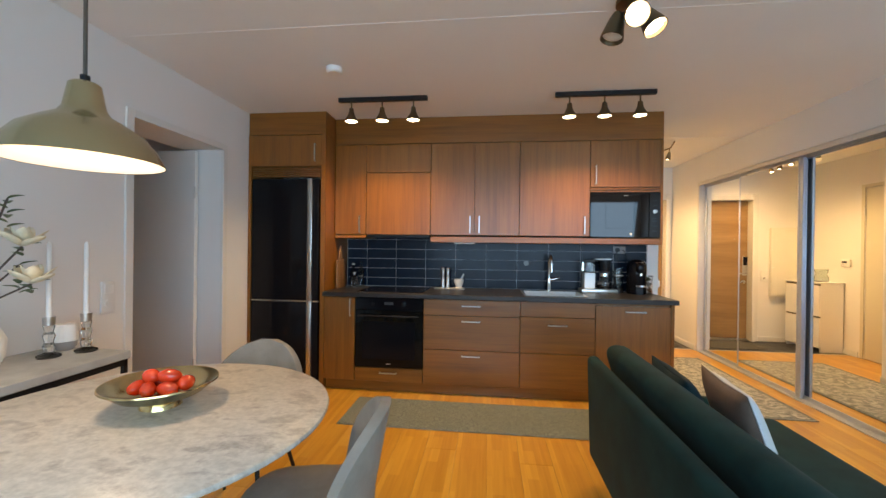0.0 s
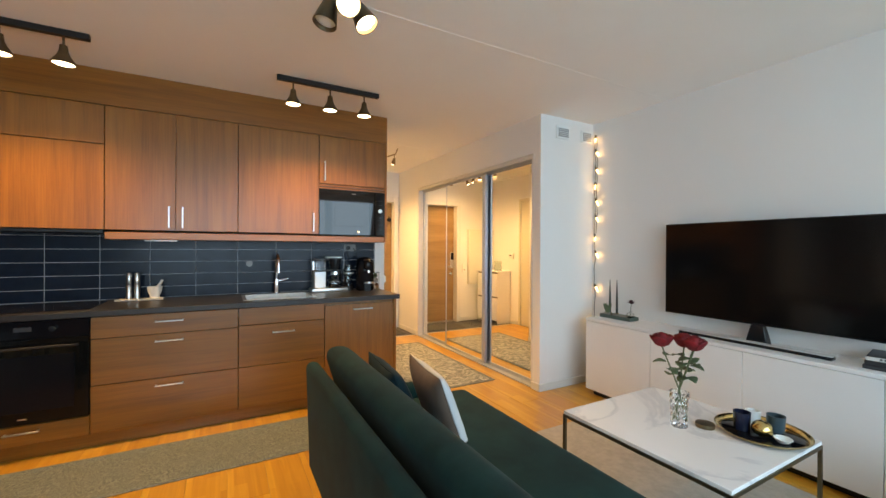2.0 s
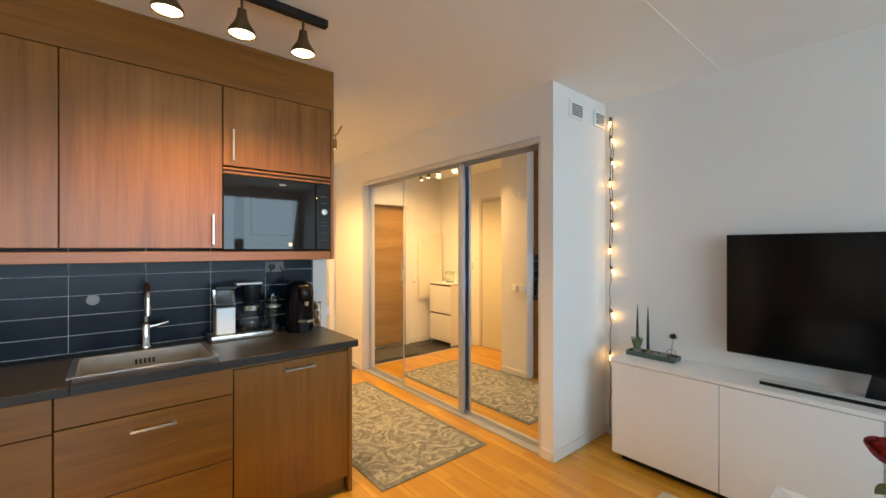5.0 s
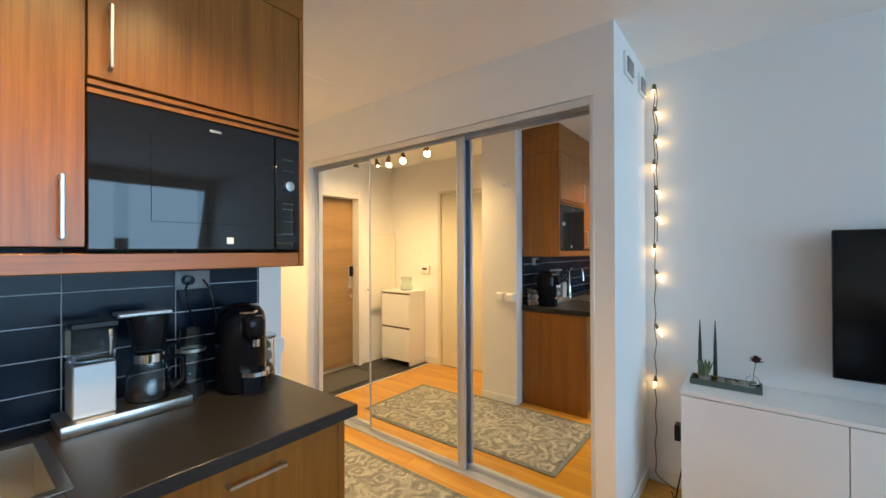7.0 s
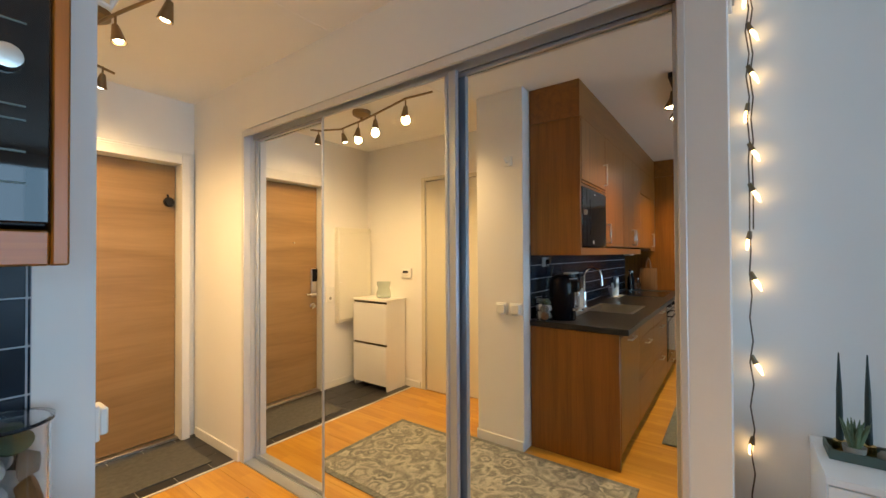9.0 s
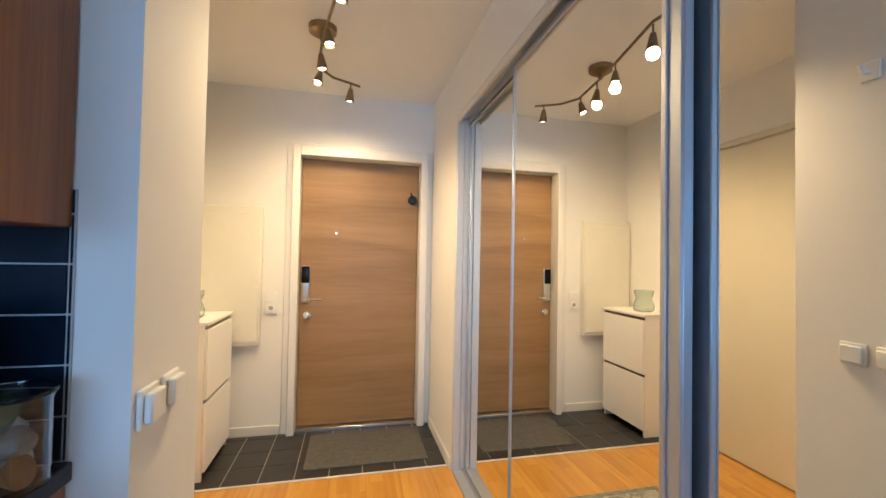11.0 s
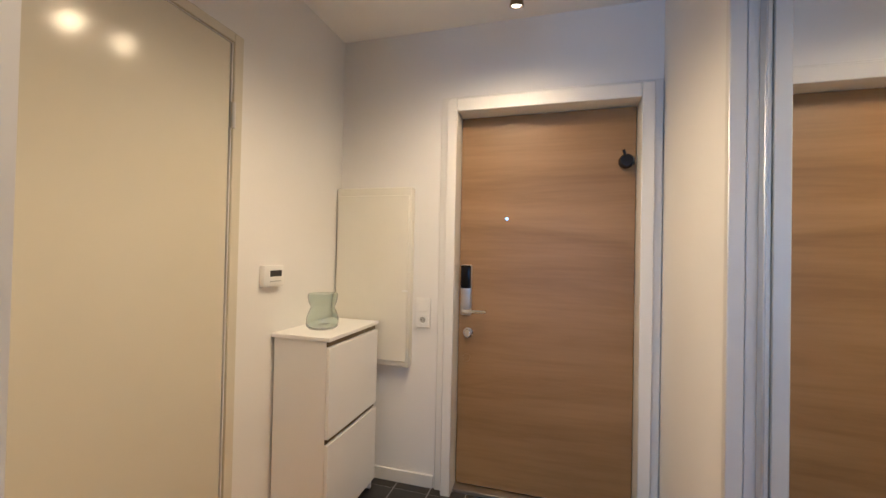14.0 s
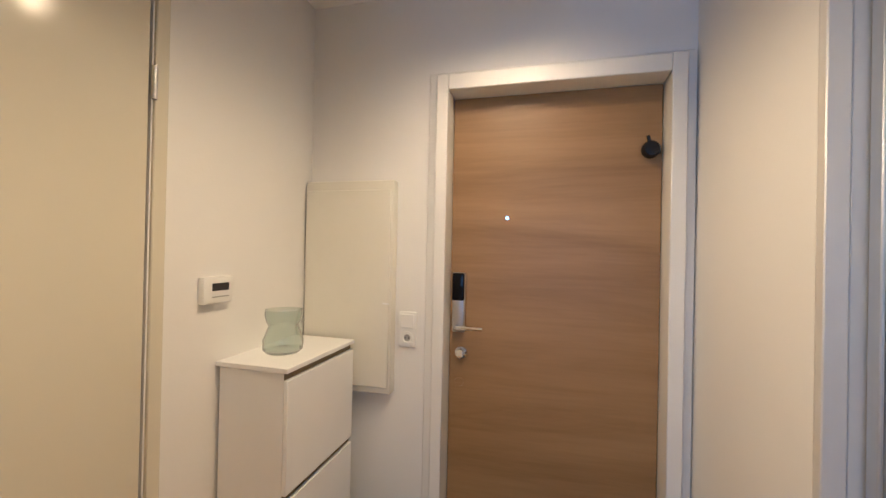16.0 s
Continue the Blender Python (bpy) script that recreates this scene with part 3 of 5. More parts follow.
for x in (-0.14, 0.14):
    Mesh().lathe([(0, 0), (0.02, 0), (0.018, 0.022), (0, 0.024)], (x, -0.004, 0.80), tilt=Matrix.Rotation(radians(90), 4, "X"), seg=20).done("knob", M_BLACKPL, ov)
box("display", M_INK, (-0.04, 0.04, -0.0065, -0.003, 0.79, 0.815), ov, r=0)
Mesh().box(-0.02, 0.02, -0.0085, -0.005, 0.255, 0.262).done("badge", M_STEEL, ov)
unit("drawer_unit", "low teak drawer under the oven", -1.008, -0.382, YF, 4.28, G, 0.218, [(-1.008, -0.382, G, 0.218, HZ, (-0.695, 0.18, 0.16, False))])
unit("drawer_cabinet", "wide teak base cabinet with three drawers", -0.38, 0.468, YF, 4.30, G, 0.858,
     [(-0.38, 0.468, 0.712, 0.852, HZ, (0.044, 0.80, 0.165, False)), (-0.38, 0.468, 0.408, 0.710, HZ, (0.044, 0.665, 0.165, False)), (-0.38, 0.468, G, 0.406, HZ, (0.044, 0.36, 0.165, False))])
unit("sink_cabinet", "teak sink cabinet with drawers", 0.47, 1.098, YF, 4.30, G, 0.70,
     [(0.47, 1.098, 0.722, 0.852, HZ, None), (0.47, 1.098, 0.408, 0.72, HZ, (0.784, 0.655, 0.165, False)), (0.47, 1.098, G, 0.406, HZ, None)])
unit("dishwasher_front", "integrated dishwasher behind a plain teak front", 1.10, 1.705, YF, 4.30, G, 0.858, [(1.10, 1.705, G, 0.835, V, (1.42, 0.79, 0.165, False))], category="dishwasher")
box("end_panel", V, (1.707, 1.735, YF + 0.002, 4.305, 0, 0.858), label="teak end panel of the base units", category="panel")
box("plinth", HZ, (-1.30, 1.706, YF + 0.045, YF + 0.06, 0, G - 0.002), label="teak plinth under the base units", category="plinth")
# counter with a sink hole
ct = thing("countertop", (0, 0, 0), "dark grey laminate countertop with a thin front edge", "countertop")
SX0, SX1, SY0, SY1 = 0.52, 1.03, 3.78, 4.13
top = Mesh().box(-1.30, SX0, 3.652, 4.306, 0.861, 0.90, 0.003).box(SX1, 1.745, 3.652, 4.306, 0.861, 0.90, 0.003)
top.box(SX0, SX1, 3.652, SY0, 0.861, 0.90).box(SX0, SX1, SY1, 4.306, 0.861, 0.90)
top.done("slab", M_COUNTER, ct)
sk = thing("sink", ((SX0 + SX1) / 2, (SY0 + SY1) / 2, 0.90), "brushed steel inset sink with a raised rim", "sink")
w, d = (SX1 - SX0) / 2 - 0.002, (SY1 - SY0) / 2 - 0.002
Mesh().box(-w - 0.02, w + 0.02, -d - 0.02, -d + 0.006, 0.001, 0.005, 0.001).box(-w - 0.02, w + 0.02, d - 0.006, d + 0.02, 0.001, 0.005, 0.001).box(-w - 0.02, -w + 0.006, -d + 0.006, d - 0.006, 0.001, 0.005).box(
    w - 0.006, w + 0.02, -d + 0.006, d - 0.006, 0.001, 0.005).done("rim", M_STEEL, sk)
Mesh().box(-w, w, -d, -d + 0.004, -0.17, 0.001).box(-w, w, d - 0.004, d, -0.17, 0.001).box(-w, -w + 0.004, -d + 0.004, d - 0.004, -0.17, 0.001).box(
    w - 0.004, w, -d + 0.004, d - 0.004, -0.17, 0.001).box(-w, w, -d, d, -0.176, -0.17).done("bowl", M_STEEL, sk)
ovf = Mesh()
for k in range(5):
    ovf.box(-0.04 + k * 0.018, -0.03 + k * 0.018, d - 0.007, d - 0.003, -0.06, -0.035)
ovf.done("overflow_slot", M_BLACK, sk)
fa = thing("faucet", (0.785, 4.215, 0.90), "tall chrome kitchen faucet with an arched spout", "faucet")
Mesh().lathe([(0, 0), (0.028, 0), (0.028, 0.012), (0.022, 0.02), (0.021, 0.13), (0.012, 0.14), (0, 0.14)]).done("body", M_CHROME, fa)
arc = [(0, 0, 0.13), (0, 0, 0.27)] + [(0, -0.075 + 0.075 * math.cos(a), 0.27 + 0.075 * math.sin(a)) for a in [math.pi * k / 10 for k in range(1, 11)]] + [(0, -0.152, 0.22)]
Mesh().tube(arc, 0.012, 14).tube([(0, -0.152, 0.235), (0, -0.153, 0.19)], 0.015, 14).done("spout", M_CHROME, fa)
Mesh().tube([(0.015, 0, 0.11), (0.045, 0, 0.115), (0.10, -0.01, 0.13)], 0.008, 10, [0.014, 0.012, 0.006]).done("lever", M_CHROME, fa)
Mesh().box(-1.0, -0.39, 3.74, 4.23, 0.9005, 0.905, 0.002).done("hob", M_BLACKGL, label="flat black glass hob in the countertop", category="hob")

# wall units
UB, UT = 1.43, 2.292
unit("wall_cabinet", "narrow teak wall cabinet", -1.302, -0.992, YU, 4.305, UB, 2.30, [(-1.302, -0.992, UB, 2.298, V, (-1.05, 1.53, 0.16, True))])
unit("hood_cabinet", "teak hood cabinet with a flap above", -0.99, -0.362, YU, 4.305, UB, 2.30, [(-0.99, -0.362, UB, 2.022, V, None), (-0.99, -0.362, 2.026, 2.298, V, None)])
unit("wall_cabinet", "double door teak wall cabinet", -0.36, 0.468, YU, 4.305, UB, 2.30, [(-0.36, 0.055, UB, 2.298, V, (0.015, 1.53, 0.16, True)), (0.055, 0.468, UB, 2.298, V, (0.10, 1.53, 0.16, True))])
unit("wall_cabinet", "single door teak wall cabinet", 0.47, 1.098, YU, 4.305, UB, 2.30, [(0.47, 1.098, UB, 2.298, V, (1.05, 1.53, 0.16, True))])
unit("wall_cabinet", "short teak wall cabinet above the microwave", 1.10, 1.705, YU, 4.305, 1.875, 2.30, [(1.10, 1.705, 1.875, 2.298, V, (1.145, 1.985, 0.17, True))])
box("end_panel", V, (1.707, 1.728, YU + 0.002, 4.305, 1.362, 2.30), label="teak end panel of the wall units", category="panel")
box("cornice", HZ, (-1.302, 1.728, YU + 0.004, 4.305, 2.302, H - 0.001), r=0.001, label="dark teak cornice between wall units and ceiling", category="cornice")
box("light_pelmet", HZ, (-1.302, -0.992, YU + 0.004, 4.30, 1.395, 1.428), label="short teak light pelmet under the cabinet", category="pelmet")
box("light_pelmet", HZ, (-0.36, 1.706, YU + 0.004, 4.30, 1.362, 1.415), label="long teak light pelmet under the wall units", category="pelmet")
box("range_hood", M_BLACK, (-0.98, -0.37, YU + 0.02, 4.28, 1.405, 1.429), label="slim dark range hood under its cabinet", category="hood")
box("under_cabinet_lamp", M_WHITEGL, (-0.14, 0.06, YU + 0.03, YU + 0.09, 1.35, 1.362), label="small white lamp under the wall units", category="lamp")
mw = thing("microwave", (1.402, YU, 1.42), "black built-in glass microwave with a vent strip", "microwave")
box("body", M_BLACKPL, (-0.302, 0.303, 0.02, 0.34, 0, 0.452), mw)
box("door", M_MWGLASS, (-0.302, 0.205, -0.004, 0.02, 0.004, 0.408), mw)
box("window", M_MWGLASS, (-0.165, 0.13, -0.006, -0.003, 0.085, 0.335), mw, r=0.001)
box("control_panel", M_MWGLASS, (0.208, 0.303, -0.004, 0.02, 0.004, 0.408), mw)
for z in (0.235,):
    Mesh().lathe([(0, 0), (0.019, 0), (0.017, 0.016), (0, 0.018)], (0.256, -0.004, z), tilt=Matrix.Rotation(radians(90), 4, "X"), seg=20).done("knob", M_STEEL, mw)
for z in (0.33, 0.29, 0.17, 0.15, 0.105, 0.06):
    box("marking", M_TEALC, (0.235, 0.277, -0.0055, -0.003, z, z + 0.003), mw, r=0)
box("badge", M_WHITEGL, (0.04, 0.062, -0.0075, -0.003, 0.022, 0.044), mw, r=0.002)
box("badge", M_GREY, (-0.01, 0.025, -0.0055, -0.003, 0.375, 0.383), mw, r=0)
box("vent_strip", V, (-0.302, 0.303, -0.002, 0.02, 0.412, 0.425), mw, r=0.001)
box("vent_strip", V, (-0.302, 0.303, -0.002, 0.02, 0.434, 0.447), mw, r=0.001)


# counter things
def bottle(x, y, h, r, mat, cap, label):
    t = thing("oil_bottle", (x, y, 0.90), label, "bottle", group="bottles by the hob")
    Mesh().lathe([(0, 0), (r, 0), (r, h * 0.6), (r * 0.4, h * 0.75), (r * 0.4, h * 0.92), (0, h * 0.92)], seg=20).done("body", mat, t)
    Mesh().lathe([(0, h * 0.92), (r * 0.45, h * 0.92), (r * 0.45, h), (0, h)], seg=16).done("cap", cap, t)


bottle(-1.20, 4.20, 0.24, 0.032, M_BLACKGL, M_STEEL, "dark glass oil bottle on the counter")
bottle(-1.12, 4.21, 0.26, 0.03, M_GREENGLASS, M_BLACKPL, "green glass oil bottle on the counter")
bottle(-1.16, 4.12, 0.15, 0.03, M_GLASS, M_STEEL, "clear glass spice jar on the counter")
cb = thing("cutting_board", (-1.27, 4.02, 0.90), "round-handled wooden cutting board leaning on the panel", "cutting board")
Mesh().box(-0.012, 0.012, -0.10, 0.10, 0.0, 0.28, 0.010, 2).tube([(0, -0.03, 0.27), (0, -0.02, 0.36), (0, 0, 0.41), (0, 0.02, 0.36), (0, 0.03, 0.27)], 0.011).done("board", M_BOARD, cb)
tr = thing("spice_tray", (-0.20, 4.17, 0.90), "small grey tray with two steel mills", "tray")
box("base", M_GREY, (-0.14, 0.16, -0.05, 0.05, 0, 0.012), tr)
for x in (-0.06, -0.01):
    t = thing("pepper_mill", (-0.20 + x, 4.17, 0.912), "slim brushed steel pepper mill", "mill", group="mills on the tray")
    Mesh().lathe([(0, 0), (0.018, 0), (0.018, 0.10), (0.016, 0.104), (0.018, 0.108), (0.018, 0.19), (0.012, 0.2), (0, 0.2)], seg=20).done("body", M_STEEL, t)
mo = thing("mortar", (-0.10, 4.17, 0.912), "pale stone mortar with its pestle", "mortar")
Mesh().lathe([(0, 0), (0.035, 0), (0.03, 0.015), (0.045, 0.05), (0.05, 0.09), (0.043, 0.09), (0.03, 0.035), (0, 0.03)], seg=24).done("bowl", M_PAPER, mo)
Mesh().tube([(0, 0, 0.05), (0.05, 0, 0.14)], 0.01, 10, [0.014, 0.009]).done("pestle", M_PAPER, mo)
cm = thing("coffee_maker", (1.235, 4.17, 0.90), "chrome and black filter coffee maker with a glass jug", "coffee maker")
box("base", M_STEEL, (-0.165, 0.165, -0.08, 0.08, 0.0, 0.035), cm, r=0.006, seg=2)
box("tower", M_SATIN, (-0.135, -0.035, -0.05, 0.06, 0.036, 0.19), cm, r=0.004)
box("water_tank", M_CLEARPL, (-0.135, -0.035, -0.05, 0.06, 0.192, 0.292), cm, r=0.006, label="clear plastic water tank")
box("lid", M_BLACKPL, (-0.14, -0.03, -0.055, 0.065, 0.293, 0.312), cm)
Mesh().lathe([(0, 0.20), (0.045, 0.20), (0.058, 0.285), (0.058, 0.31), (0, 0.312)], (0.06, 0, 0)).done("filter_holder", M_BLACKPL, cm)
box("top_arm", M_SATIN, (-0.03, 0.115, -0.045, 0.03, 0.313, 0.327), cm, r=0.004)
Mesh().lathe([(0, 0.037), (0.06, 0.037), (0.066, 0.06), (0.06, 0.12), (0.04, 0.155), (0.042, 0.172), (0.038, 0.172), (0.036, 0.155), (0.056, 0.12), (0.062, 0.06), (0, 0.042)], (0.06, 0, 0)).done("jug", M_GLASS, cm)
Mesh().lathe([(0, 0.043), (0.055, 0.043), (0.058, 0.07), (0, 0.07)], (0.06, 0, 0)).done("coffee", M_BLACKPL, cm)
Mesh().lathe([(0.037, 0.158), (0.044, 0.158), (0.044, 0.185), (0, 0.19)], (0.06, 0, 0)).done("collar", M_CHROME, cm)
Mesh().tube([(0.10, -0.02, 0.165), (0.145, -0.04, 0.16), (0.15, -0.04, 0.09), (0.12, -0.03, 0.06)], 0.008).done("jug_handle", M_BLACKPL, cm)
mf = thing("milk_frother", (1.432, 4.20, 0.90), "tall clear plastic milk frother with a black base", "frother")
Mesh().lathe([(0, 0), (0.045, 0), (0.045, 0.05), (0, 0.05)]).done("base", M_BLACKPL, mf)
Mesh().lathe([(0, 0.051), (0.04, 0.051), (0.043, 0.24), (0.04, 0.24), (0.037, 0.055), (0, 0.055)]).done("cup", M_CLEARPL, mf)
Mesh().lathe([(0.045, 0.16), (0.0465, 0.16), (0.0465, 0.17), (0.045, 0.17)]).done("ring", M_STEEL, mf)
Mesh().tube([(-0.04, 0, 0.2), (-0.08, -0.01, 0.19), (-0.075, -0.01, 0.08), (-0.04, 0, 0.06)], 0.008).done("handle", M_BLACKPL, mf)
ne = thing("capsule_machine", (1.575, 4.10, 0.90), "rounded glossy black capsule coffee machine", "coffee machine")
Mesh().lathe([(0, 0), (0.076, 0), (0.087, 0.015), (0.088, 0.255), (0.082, 0.285), (0.066, 0.308), (0.036, 0.321), (0, 0.324)], (0, 0.03, 0)).done("body", M_BLACKGL, ne)
Mesh().box(-0.035, 0.035, -0.10, 0.0, 0.20, 0.285, 0.02, 3).done("head", M_BLACKGL, ne)
Mesh().tube([(-0.04, -0.02, 0.292), (0, -0.075, 0.296), (0.04, -0.02, 0.292)], 0.006).done("lever", M_CHROME, ne)
Mesh().tube([(0, -0.085, 0.2), (0, -0.085, 0.175)], 0.013).done("spout", M_CHROME, ne)
Mesh().lathe([(0, 0.075), (0.05, 0.075), (0.05, 0.09), (0, 0.09)], (0, -0.08, 0)).done("cup_rest", M_CHROME, ne)
Mesh().box(-0.03, 0.03, -0.06, 0.0, 0.0, 0.076).done("foot", M_BLACKPL, ne)
cj = thing("capsule_jar", (1.69, 4.22, 0.90), "clear glass jar full of coffee capsules", "jar")
Mesh().lathe([(0, 0), (0.062, 0), (0.062, 0.15), (0.066, 0.16), (0.06, 0.16), (0.057, 0.15), (0.057, 0.006), (0, 0.006)]).done("jar", M_GLASS, cj)
Mesh().lathe([(0, 0.161), (0.068, 0.161), (0.068, 0.168), (0, 0.17)]).done("lid", M_GLASS, cj)
for k, (cx, cy, cz, mt) in enumerate(((-0.028, -0.024, 0.035, M_SATIN), (0.028, -0.020, 0.034, M_BOARD), (0.0, 0.028, 0.036, M_PAPER), (-0.024, -0.026, 0.086, M_PAPER),
                                    (0.029, -0.012, 0.083, M_STONE), (-0.008, 0.030, 0.088, M_SATIN), (0.005, -0.022, 0.132, M_LEAF), (-0.014, 0.027, 0.134, M_GREYGREEN))):
    Mesh().lathe([(0, -0.017), (0.017, -0.015), (0.025, 0.0), (0.029, 0.008), (0.029, 0.011), (0.020, 0.014), (0, 0.015)], (cx, cy, cz), 20,
                 Euler((0.9 + 0.35 * k, 0.4 * k, 1.3 * k)).to_matrix().to_4x4()).done("capsule", mt, cj)
so = thing("wall_socket", (1.47, YK - 0.011, 1.31), "chrome socket with black plugs under the wall units", "socket")
box("plate", M_GREY, (-0.06, 0.06, -0.004, 0.0, -0.035, 0.035), so, r=0.006, seg=2)
Mesh().lathe([(0, 0), (0.02, 0), (0.018, 0.03), (0, 0.032)], (-0.02, -0.004, 0), tilt=Matrix.Rotation(radians(90), 4, "X"), seg=16).tube(
    [(-0.02, -0.03, 0), (-0.04, -0.05, -0.03), (-0.02, -0.04, -0.12), (0.03, -0.03, -0.25)], 0.004).tube([(0.03, -0.02, 0.0), (0.05, -0.04, -0.04), (0.08, -0.03, -0.2)], 0.004).done("plug", M_BLACKPL, so)
Mesh().lathe([(0, 0), (0.028, 0), (0.026, 0.008), (0, 0.009)], (0.57, YK - 0.011, 1.165), tilt=Matrix.Rotation(radians(90), 4, "X"), seg=20).done("water_valve", M_GREY, label="round steel valve knob on the tiles", category="knob")

# ---- ceiling lamps ----
for x0, x1, y in TRACKS:
    t = thing("track_lamp", ((x0 + x1) / 2, y, H), "black ceiling track with three small bronze spots, lit", "ceiling lamp", group="kitchen track lamps")
    hw = (x1 - x0) / 2
    box("rail", M_BLACK, (-hw, hw, -0.018, 0.018, -0.036, -0.001), t, r=0.002)
    for k in range(3):
        x = -hw + 2 * hw * (0.145 + 0.35 * k)
        Mesh().tube([(x, 0, -0.036), (x, 0, -0.09)], 0.006).lathe([(0, -0.085), (0.018, -0.09), (0.022, -0.125), (0.032, -0.15), (0.055, -0.185), (0.056, -0.2), (0.053, -0.2), (0.03, -0.155), (0, -0.15)], (x, 0, 0), 24).done("spot_head", M_BRONZE, t)
        Mesh().lathe([(0, -0.2), (0.03, -0.199), (0.05, -0.192), (0.048, -0.188), (0, -0.188)], (x, 0, 0), 20).done("bulb", M_BULB, t)
tl = thing("ceiling_spot_lamp", (0.875, 2.28, H), "bronze ceiling lamp with three tilted spots, lit", "ceiling lamp")
Mesh().lathe([(0, 0), (0.07, 0), (0.07, -0.02), (0.02, -0.035), (0, -0.035)]).done("base", M_BRONZE, tl)
for a, tilt_deg, lit in ((195, 15, 0), (262, 58, 1), (312, 30, 1)):
    rm = Matrix.Rotation(radians(a), 4, "Z") @ Matrix.Rotation(radians(180 - tilt_deg), 4, "Y")
    at = Vector((0.075 * math.cos(radians(a)), 0.075 * math.sin(radians(a)), -0.105))
    Mesh().tube([(0, 0, -0.03), at], 0.008).lathe([(0, -0.03), (0.025, -0.03), (0.036, 0.0), (0.055, 0.09), (0.056, 0.10), (0.052, 0.10), (0.03, 0.0), (0, -0.01)], at, 24, rm).done("spot_head", M_BRONZE, tl)
    Mesh().lathe([(0, 0.06), (0.044, 0.07), (0.047, 0.082), (0, 0.096)], at, 20, rm).done("bulb", M_BULB if lit else M_WHITEGL, tl)
Mesh().lathe([(0, 0), (0.055, 0), (0.055, -0.03), (0.045, -0.04), (0, -0.04)], (-0.89, 2.87, H - 0.001)).done("smoke_detector", M_WHITEGL, label="round white smoke detector on the ceiling", category="smoke detector")

pd = thing("pendant_lamp", (-1.158, 1.397, H), "brushed brass bell pendant lamp above the dining table, lit", "pendant lamp")
Mesh().tube([(0, 0, 0), (0, 0, -0.70)], 0.006, 8).done("cord", M_CORD, pd)
Mesh().tube([(0, 0, -0.68), (0, 0, -0.715)], 0.014).done("socket", M_BLACKPL, pd)
outer = [(0.0, -0.705), (0.036, -0.705), (0.044, -0.712), (0.058, -0.79), (0.072, -0.812), (0.112, -0.835), (0.166, -0.872), (0.203, -0.92), (0.226, -0.968)]
Mesh().lathe(outer + [(0.223, -0.968), (0.20, -0.922), (0.164, -0.876), (0.110, -0.839), (0.070, -0.816), (0.055, -0.792), (0.0, -0.72)], seg=56).done("shade", M_BRASS, pd)
# inner skin emits by itself, for the bulb's light on the shade's inside
Mesh().lathe([(0.053, -0.80), (0.068, -0.820), (0.108, -0.843), (0.162, -0.879), (0.198, -0.925), (0.2215, -0.967)], seg=56).done("shade_lining", M_SHADEIN, pd, thick=0.001)
Mesh().blob((0, 0, -0.80), 0.035, 0.035, 0.045).done("bulb", M_BULB, pd)

hl = thing("hall_spot_bar", (2.10, 5.58, H), "bronze ceiling bar with five small spots, lit", "ceiling lamp")
Mesh().lathe([(0, 0), (0.075, 0), (0.072, -0.03), (0.04, -0.05), (0, -0.05)], seg=32).done("base", M_ANTIQUE, hl)
path = [(0.08, -0.80, -0.06), (0.13, -0.60, -0.075), (0.05, -0.25, -0.075), (0.0, 0.0, -0.075), (-0.045, 0.32, -0.075), (0.04, 0.42, -0.085), (0.21, 0.50, -0.09)]
Mesh().tube(path, 0.008, 8).tube([(0, 0, -0.045), (0, 0, -0.08)], 0.012).done("bar", M_ANTIQUE, hl)
for k, (hx, hy) in enumerate(HALL_HEADS):
    x, y = hx - 2.10, hy - 5.58
    tip = Matrix.Translation((x, y, -0.13)) @ Euler((radians((14, -10, 6, -12, 16)[k]), radians((8, -8, -6, 10, 4)[k]), 0)).to_matrix().to_4x4()
    Mesh().tube([(x, y, -0.08), (x, y, -0.13)], 0.005, 8).lathe([(0, 0.012), (0.013, 0.006), (0.019, -0.02), (0.028, -0.062), (0.031, -0.075), (0.028, -0.075), (0.018, -0.03), (0, -0.025)], seg=20, tilt=tip).done("spot_head", M_ANTIQUE, hl)
    Mesh().lathe([(0, -0.078), (0.014, -0.076), (0.021, -0.066), (0, -0.058)], seg=16, tilt=tip).done("bulb", M_BULB, hl)

# ---- dining ----
dt = thing("dining_table", (-0.95, 1.42, 0), "round dining table with a mottled grey stone top", "table")
Mesh().lathe([(0, 0.715), (0.575, 0.715), (0.592, 0.722), (0.595, 0.73), (0.592, 0.737), (0.586, 0.74), (0, 0.74)], seg=72).done("top", M_TABLE, dt)
Mesh().lathe([(0, 0), (0.26, 0), (0.26, 0.012), (0.05, 0.03), (0.035, 0.06), (0.035, 0.66), (0.15, 0.714), (0, 0.714)], seg=40).done("pedestal", M_BLACK, dt)


